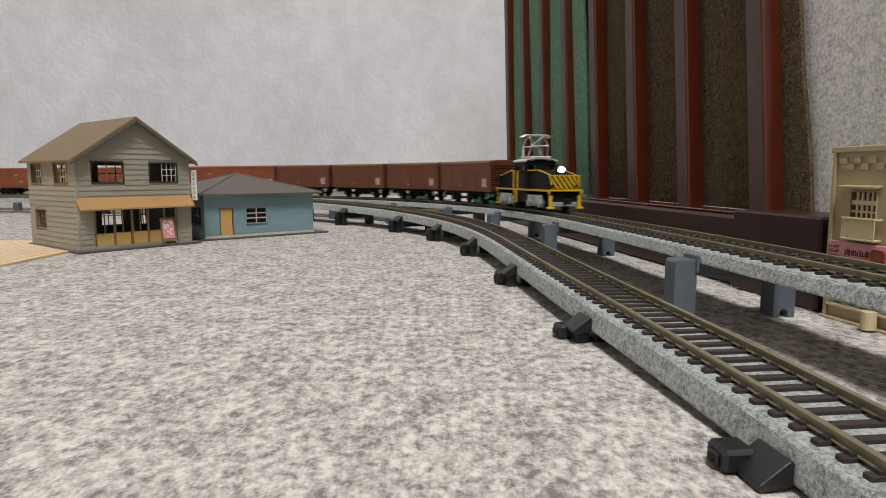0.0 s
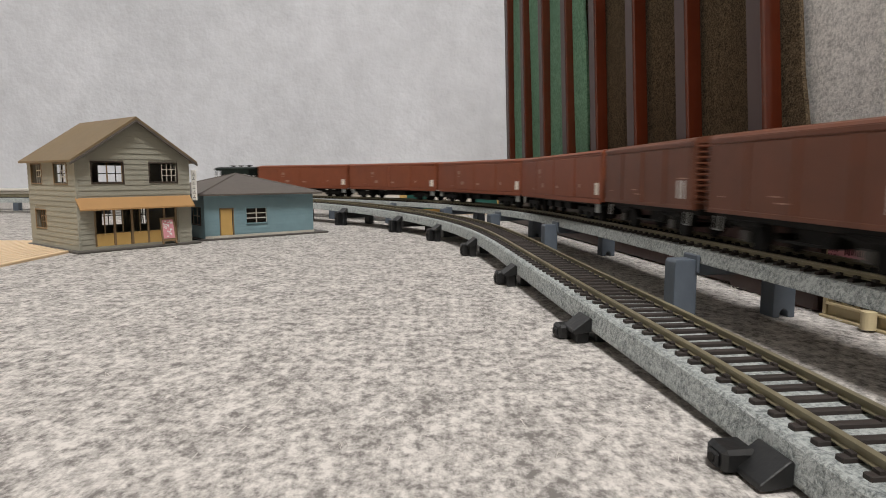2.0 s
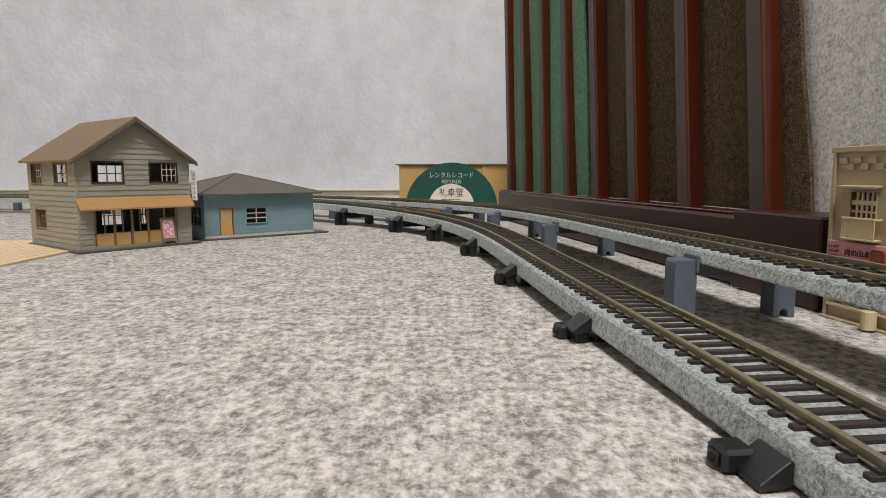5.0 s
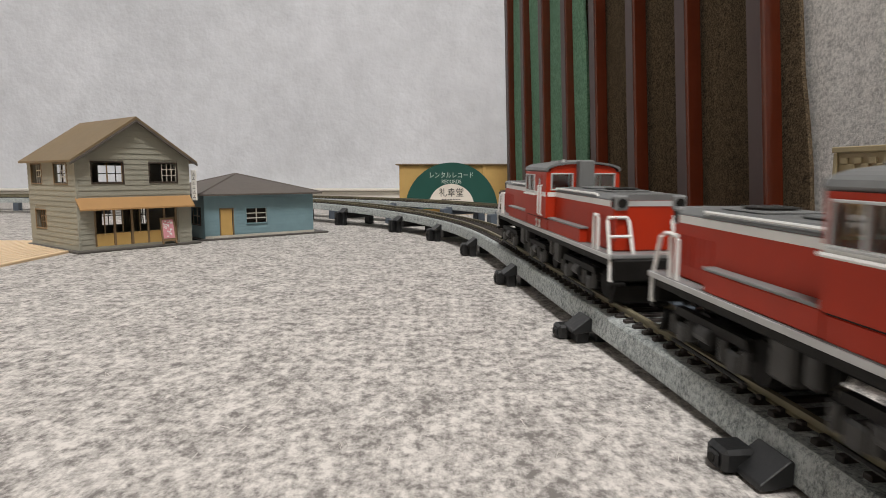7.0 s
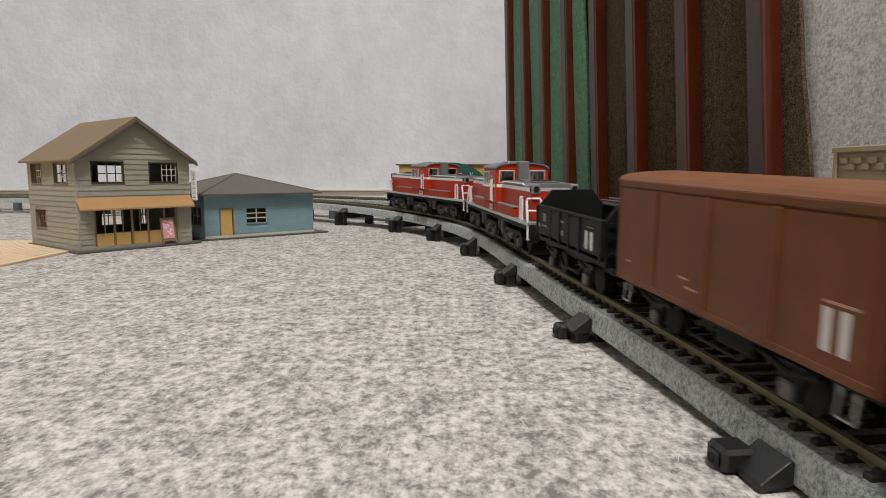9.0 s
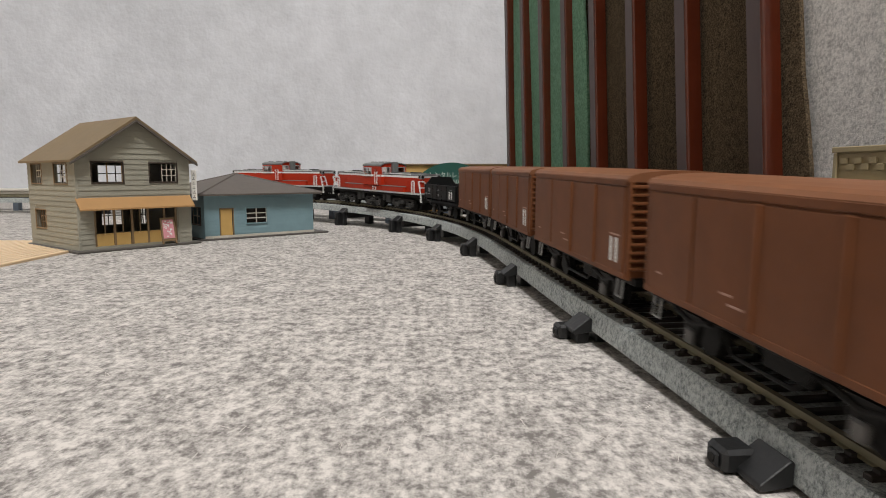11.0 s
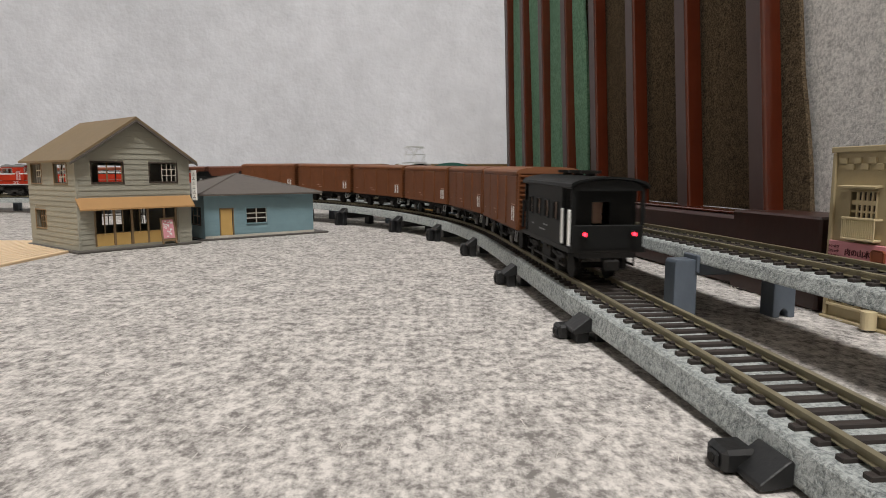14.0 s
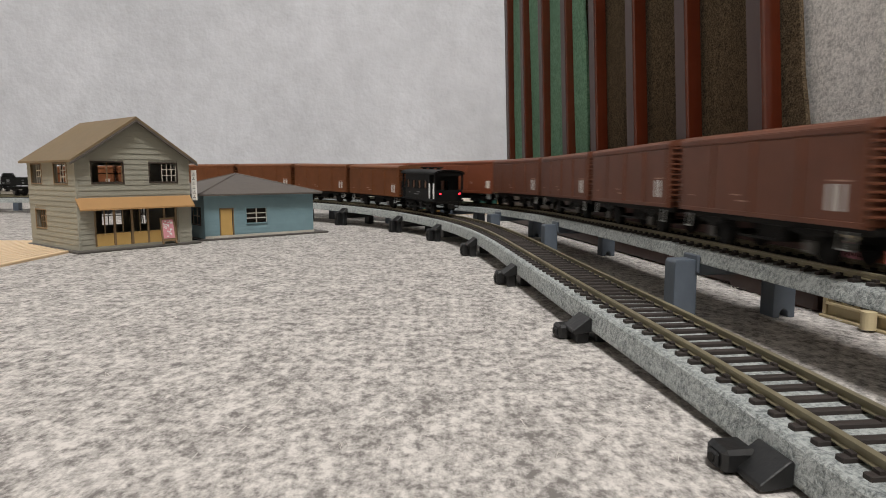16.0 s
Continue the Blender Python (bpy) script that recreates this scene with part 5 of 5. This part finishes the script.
        # white handrails: slanting ladders on the end, a loop on the walkway
        for sy in (-1, 1):
            y = sy * 8.8
            h1 = bm_new()
            add_tube(h1, [(e * 52.6, y, 5.4), (e * 52.6, y, 9.2), (e * 50.2, y * 0.98, 16.4), (e * 49.6, y * 0.94, 17.0), (e * 49.4, y * 0.52, 17.0), (e * 49.8, y * 0.48, 16.2), (e * 52.4, y * 0.48, 9.6)], 0.36)
            add_tube(h1, [(e * 51.1, y * 0.97, 13.6), (e * 51.1, y * 0.48, 13.6)], 0.3)
            add_tube(h1, [(e * 52.6, y, 5.6), (e * 52.6, y * 0.7, 5.6), (e * 52.6, y * 0.7, 9.6)], 0.3)
            part("handrail", h1, WHITE, v, "white tube handrail")
            loop_rail = add_tube(bm_new(), [(e * 45.9, y, deck), (e * 45.9, y, 16.6), (e * 45.5, y, 17.2), (e * 43.9, y, 17.2), (e * 43.5, y, 16.6), (e * 43.5, y, deck)], 0.36)
            part("walkway_rail", loop_rail, WHITE, v, "white loop handrail")
            y0, y1 = sy * (hd + 0.02), sy * 8.85
            wb = part("side_box", box_between(bm_new(), x + e * 0.2, x + e * 24.6, y0, y1, deck + 0.02, 13.4, 0.15), RED, v)
            part("box_lid", box_between(bm_new(), x + e * 0.2, x + e * 24.9, y0, y1 + sy * 0.15, 13.42, 13.85, 0.1), LOCO_GREY, wb)
            part("end_step", box_between(bm_new(), e * 51.6, e * 53.4, sy * 6.0, sy * 8.9, 4.6, 5.3, 0.15), CHASSIS, v)
    for x in (-34, 34):
        spring_bogie(v, x, 14.7)
    spring_bogie(v, 0, 10.6, 2.8)
    for sy in (-1, 1):
        for x, w, z0 in ((-17.5, 4.6, 3.6), (-12.4, 2.4, 4.6), (12.4, 2.4, 4.6), (17.5, 4.6, 3.6)):
            part("tank", box_between(bm_new(), x - w / 2, x + w / 2, sy * 6.0, sy * 8.5, z0, 8.6, 0.5), BOGIE_GREY, v)
    u = bm_new()
    add_box(u, -50, 50, -5.6, 5.6, 6.6, 9.6, 0.3)
    part("underframe", u, CHASSIS, v)
    for e in (-1, 1):
        part("headstock", box_between(bm_new(), e * 51.6, e * 53.5, -8.4, 8.4, 5.4, 9.6, 0.3), CHASSIS, v)
        part("snow_plough", add_prism(bm_new(), [(-8.0, 1.0), (8.0, 1.0), (7.0, 4.2), (-7.0, 4.2)], "x", min(e * 50.4, e * 51.4), max(e * 50.4, e * 51.4)), CHASSIS, v)
        coupler(v, e * hl, e)
    return v


def electric():
    """A small black and yellow electric with a short cab between sloping hoods; -x is its leading end."""
    v = thing("electric_locomotive", "black model electric locomotive with yellow stripes and raised pantograph", "electric locomotive")
    hl, hw, deck = 32.8, 8.3, 10.0
    part("deck", add_box(bm_new(), -hl, hl, -hw, hw, 8.9, deck, 0.12), BLACK, v)
    for sy in (-1, 1):
        part("deck_stripe", box_between(bm_new(), -hl, hl, sy * (hw + 0.01), sy * (hw + 0.3), 9.1, 9.95, 0.05), YELLOW, v, "yellow deck edge")
    # cab
    c0, c1, ch = -5.6, 7.4, 22.6
    cm = (c0 + c1) / 2
    for sy in (-1, 1):
        w = bm_new()
        y = sy * (hw - 0.5)
        holed_wall(w, c0, c1, deck + 0.02, ch, y - 0.4, y + 0.4, [(c0 + 1.2, c0 + 4.4, 17.4, 21.0), (2.4, 6.4, 17.4, 21.0)])
        cs = part("cab_side", w, BLACK, v)
        for x in (2.4, 7.5):
            part("door_rail", add_tube(bm_new(), [(x, sy * (hw - 0.1), 10.4), (x, sy * (hw + 0.3), 10.8), (x, sy * (hw + 0.3), 18.2), (x, sy * (hw - 0.1), 18.6)], 0.3), YELLOW, cs, "yellow door handrail")
    for e, x in ((-1, c0), (1, c1)):
        w = bm_new()
        holed_wall(w, -hw + 0.92, hw - 0.92, deck + 0.02, ch, -0.4, 0.4, [(-6.5, -2.0, 18.4, 21.4), (2.0, 6.5, 18.4, 21.4)])
        n = 10
        add_prism(w, [(math.cos(math.pi * i / n) * (hw - 0.92), ch + 1.4 * math.sin(math.pi * i / n) ** 0.8) for i in range(n + 1)], "y", -0.4, 0.4)
        part("cab_end", w, BLACK, v).matrix_basis = Matrix.Translation(((x - e * 0.42) * MM, 0, 0)) @ Matrix.Rotation(math.pi / 2, 4, "Z")
    r = bm_new()
    roof_shell(r, c0 - 1.2, c1 + 1.2, hw + 0.35, ch + 0.5, 1.5)
    part("cab_roof", r, ROOF_WHITE, v, "pale grey cab roof")
    for e, x in ((-1, c0), (1, c1)):
        # sloping hood with a striped nose
        a = x + e * 0.05
        o = [(a, deck + 0.02), (e * 31.0, deck + 0.02), (e * 31.0, 16.2), (e * 18.0, 18.7), (a, 18.7)]
        part("hood", add_prism(bm_new(), o, "y", -6.1, 6.1), BLACK, v)
        for sy in (-1, 1):
            t = add_tube(bm_new(), [(a + e * 0.2, sy * 6.25, 18.7), (e * 18, sy * 6.25, 18.7), (e * 31.0, sy * 6.25, 16.3)], 0.3)
            part("hood_edge", t, YELLOW, v, "yellow edging")
        nose = part("nose_panel", box_between(bm_new(), e * 31.02, e * 31.9, -7.8, 7.8, deck + 0.02, 16.4, 0.12), BLACK, v)
        xf = e * 31.95
        for i in range(10):
            y = -11.6 + i * 2.35
            quad = [(y, 10.3), (y + 1.3, 10.3), (y + 5.6, 15.9), (y + 4.3, 15.9)]
            cl = [(max(-7.6, min(7.6, yy)), zz) for yy, zz in quad]
            if max(q[0] for q in cl) - min(q[0] for q in cl) > 0.4:
                part("warning_stripe", add_prism(bm_new(), cl, "x", min(xf - 0.04, xf + 0.08), max(xf - 0.04, xf + 0.08)), YELLOW, nose, "diagonal yellow stripe")
        part("nose_rim", box_between(bm_new(), e * 31.9, e * 32.1, -7.8, 7.8, 15.9, 16.4), YELLOW, nose)
        for y in (-5.7, 5.7):
            part("marker_lamp", add_cyl(bm_new(), (e * 32.1, y, 11.6), 0.75, "x", 0.5, 10), BLACK, nose)
        part("deck_edge", box_between(bm_new(), e * 31.6, e * 33.4, -8.4, 8.4, 9.15, 10.0, 0.15), YELLOW, v, "yellow deck edge")
        part("buffer_beam", box_between(bm_new(), e * 31.2, e * 32.4, -6.0, 6.0, 2.4, 4.4, 0.2), STEEL_GREY, v)
        part("headstock", box_between(bm_new(), e * 30.4, e * 31.8, -7.6, 7.6, 4.5, 8.9, 0.2), BLACK, v)
        for y in (-7.0, 7.0):
            sb = box_between(bm_new(), e * 32.2, e * 33.2, y - 0.75, y + 0.75, 2.3, 7.4, 0.15)
            box_between(sb, e * 31.4, e * 34.2, y - 1.6, y + 1.6, 1.4, 2.3, 0.2)
            part("corner_step", sb, YELLOW, v, "yellow corner step")
            part("deck_tab", box_between(bm_new(), e * 32.2, e * 33.3, math.copysign(7.8, y) - 0.4, math.copysign(7.8, y) + 0.4, 7.9, 9.14, 0.1), YELLOW, v)
        hx = e * 26.6
        hlamp = part("headlight", add_cyl(bm_new(), (hx, 0, 18.9), 1.7, "x", 3.6, 16), BLACK, v)
        part("bracket", add_box(bm_new(), hx - 1.0, hx + 1.0, -0.7, 0.7, 16.6, 17.6), BLACK, hlamp)
        part("lens", add_cyl(bm_new(), (hx + e * 1.95, 0, 18.9), 1.5, "x", 0.5, 16), HEADLIGHT if e < 0 else SILVER, hlamp, "lit warm headlight" if e < 0 else "")
        coupler(v, e * hl, e)
    for x in (-18.5, 18.5):
        bogie(v, x, 12.0, 3.2, STEEL_GREY, 7.4)
        for sy in (-1, 1):
            fr = box_between(bm_new(), x - 8.4, x + 8.4, sy * 7.9, sy * 8.6, 4.6, 7.4, 0.5)
            box_between(fr, x - 2.8, x + 2.8, sy * 8.5, sy * 9.1, 2.6, 6.2, 0.4)
            part("bogie_side", fr, STEEL_GREY, v, "pale grey cast bogie side")
            for dx in (-6.0, 6.0):
                ax = part("axle_box", add_cyl(bm_new(), (x + dx, sy * 8.8, 3.6), 1.8, "y", 1.0, 12), STEEL_GREY, v)
                part("axle_spring", add_cyl(bm_new(), (x + dx * 0.66, sy * 8.9, 5.4), 0.7, "z", 2.6, 8), STEEL_GREY, ax)
    part("underframe", add_box(bm_new(), -8, 8, -7.2, 7.2, 3.4, 8.8, 0.4), BLACK, v)
    for sy in (-1, 1):
        st = box_between(bm_new(), 3.2, 6.6, sy * 8.3, sy * 9.1, 7.9, 8.8, 0.1)
        for x in (3.2, 6.2):
            box_between(st, x, x + 0.5, sy * 8.4, sy * 9.0, 3.4, 7.9)
        for z in (3.2, 5.4):
            box_between(st, 3.2, 6.7, sy * 8.3, sy * 9.5, z, z + 0.5)
        part("cab_step", st, YELLOW, v, "yellow cab step")
    # pantograph
    z0 = ch + 1.7
    pf = bm_new()
    for y in (-5, 5):
        add_tube(pf, [(cm - 6, y, z0 + 0.8), (cm + 6, y, z0 + 0.8)], 0.45)
    for x in (-6, 6):
        add_tube(pf, [(cm + x, -5.5, z0 + 0.8), (cm + x, 5.5, z0 + 0.8)], 0.5)
    pan = part("pantograph", pf, SILVER, v, "silver diamond pantograph, raised")
    for x in (-6, 6):
        for y in (-4.5, 4.5):
            part("insulator", add_cyl(bm_new(), (cm + x, y, z0 - 0.1), 0.9, "z", 1.6, 10), SILVER, pan)
        e = x / 6
        for y in (-5, 5):
            part("arm", add_tube(bm_new(), [(cm + e * 3.0, y, z0 + 1.0), (cm + e * 5.6, y * 0.85, z0 + 6.2), (cm + e * 1.3, y * 0.7, z0 + 11.2)], 0.3), SILVER, pan)
        part("arm", add_tube(bm_new(), [(cm + e * 5.6, -4.3, z0 + 6.2), (cm + e * 5.6, 4.3, z0 + 6.2)], 0.34), SILVER, pan)
        part("brace", add_tube(bm_new(), [(cm + e * 5.5, -e * 4.2, z0 + 6.4), (cm + e * 1.5, e * 3.6, z0 + 11.0)], 0.24), SILVER, pan)
    for x in (-1.5, 1.5):
        part("contact_bar", add_tube(bm_new(), [(cm + x, -7.4, z0 + 10.4), (cm + x, -5.6, z0 + 11.5), (cm + x, 5.6, z0 + 11.5), (cm + x, 7.4, z0 + 10.4)], 0.42), SILVER, pan)
    return v


# ---- the trains ----
LAP_TIME = 14.71
SPEED_REAR = REAR.length / LAP_TIME


def ride(loop, s, base):
    """The pose of a vehicle whose middle is at s, held at two points on the rails."""
    a, b = loop.at(s + base / 2)[0], loop.at(s - base / 2)[0]
    d = a - b
    m = (a + b) / 2
    return Matrix.Translation(m * MM) @ Matrix.Rotation(math.atan2(d.y, d.x), 4, "Z") @ Matrix.Rotation(-math.atan2(d.z, math.hypot(d.x, d.y)), 4, "Y")


def rear_head(t):
    """Where the joint of the short and the long vans is at t."""
    return 521.0 - SPEED_REAR * t


def front_head(t):
    """Where the joint of the coal wagon and the first van is at t."""
    return 62.0 + 91.0 * (t - 9.0) + 3.2 * max(0.0, t - 13.8) ** 2


def build_trains():
    rear, front = [], []
    rear.append((electric(), -4 * 63.9 - 37.2, 37.0))
    v = short_van("goods_van", VAN_BROWN_DARK, "dark brown two-axle model goods van with ribbed ends", -24.5, 28.4)
    for i in range(4):
        rear.append((v if i == 0 else copy_thing(v, Matrix()), -63.9 * (i + 0.5), 32.0))
    w = long_van("bogie_van", "red-brown bogie model goods van with ribbed ends")
    for i in range(4):
        rear.append((w if i == 0 else copy_thing(w, Matrix()), 104.1 * (i + 0.5), 66.0))
    rear.append((brake_van("brake_van", GREEN_BLACK, "dark green-black model brake van with end porches", False, 1), 4 * 104.1 + 24.5, 23.0))
    d = diesel("diesel_locomotive", "red model diesel locomotive, white stripe, grey hood tops")
    front.append((d, 234.0, 68.0))
    front.append((copy_thing(d, Matrix()), 115.5, 68.0))
    front.append((coal_wagon(), 26.4, 24.0))
    v = short_van("goods_van", VAN_BROWN, "brown two-axle model goods van with ribbed ends", -25.2, 28.6, 24.4)
    for i in range(6):
        front.append((v if i == 0 else copy_thing(v, Matrix()), -64.3 * (i + 0.5), 32.0))
    front.append((brake_van("brake_van", BLACK, "black model brake van with lit red tail lamps", True, -1), -64.3 * 6 - 24.6, 23.0))
    return rear, front


TRAINS = build_trains()


def motions():
    rear, front = TRAINS
    times = [i * 0.2 for i in range(81)]
    for ob, off, base in rear:
        walk(ob, [(t, ride(REAR, rear_head(t) + off, base)) for t in times])
    for ob, off, base in front:
        walk(ob, [(t, ride(FRONT, front_head(t) + off, base)) for t in times])


build_room()
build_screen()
shop_house()
blue_house()
record_shop()
tan_building()
card_sheet()
felt_fibres()
build_piers()
build_track(FRONT, "incline_track", "grey ballasted model track climbing on low piers", (0, 700), 5.95)
build_track(REAR, "level_track", "grey ballasted model track raised on slate piers", (0, 700), 4.75)
motions()
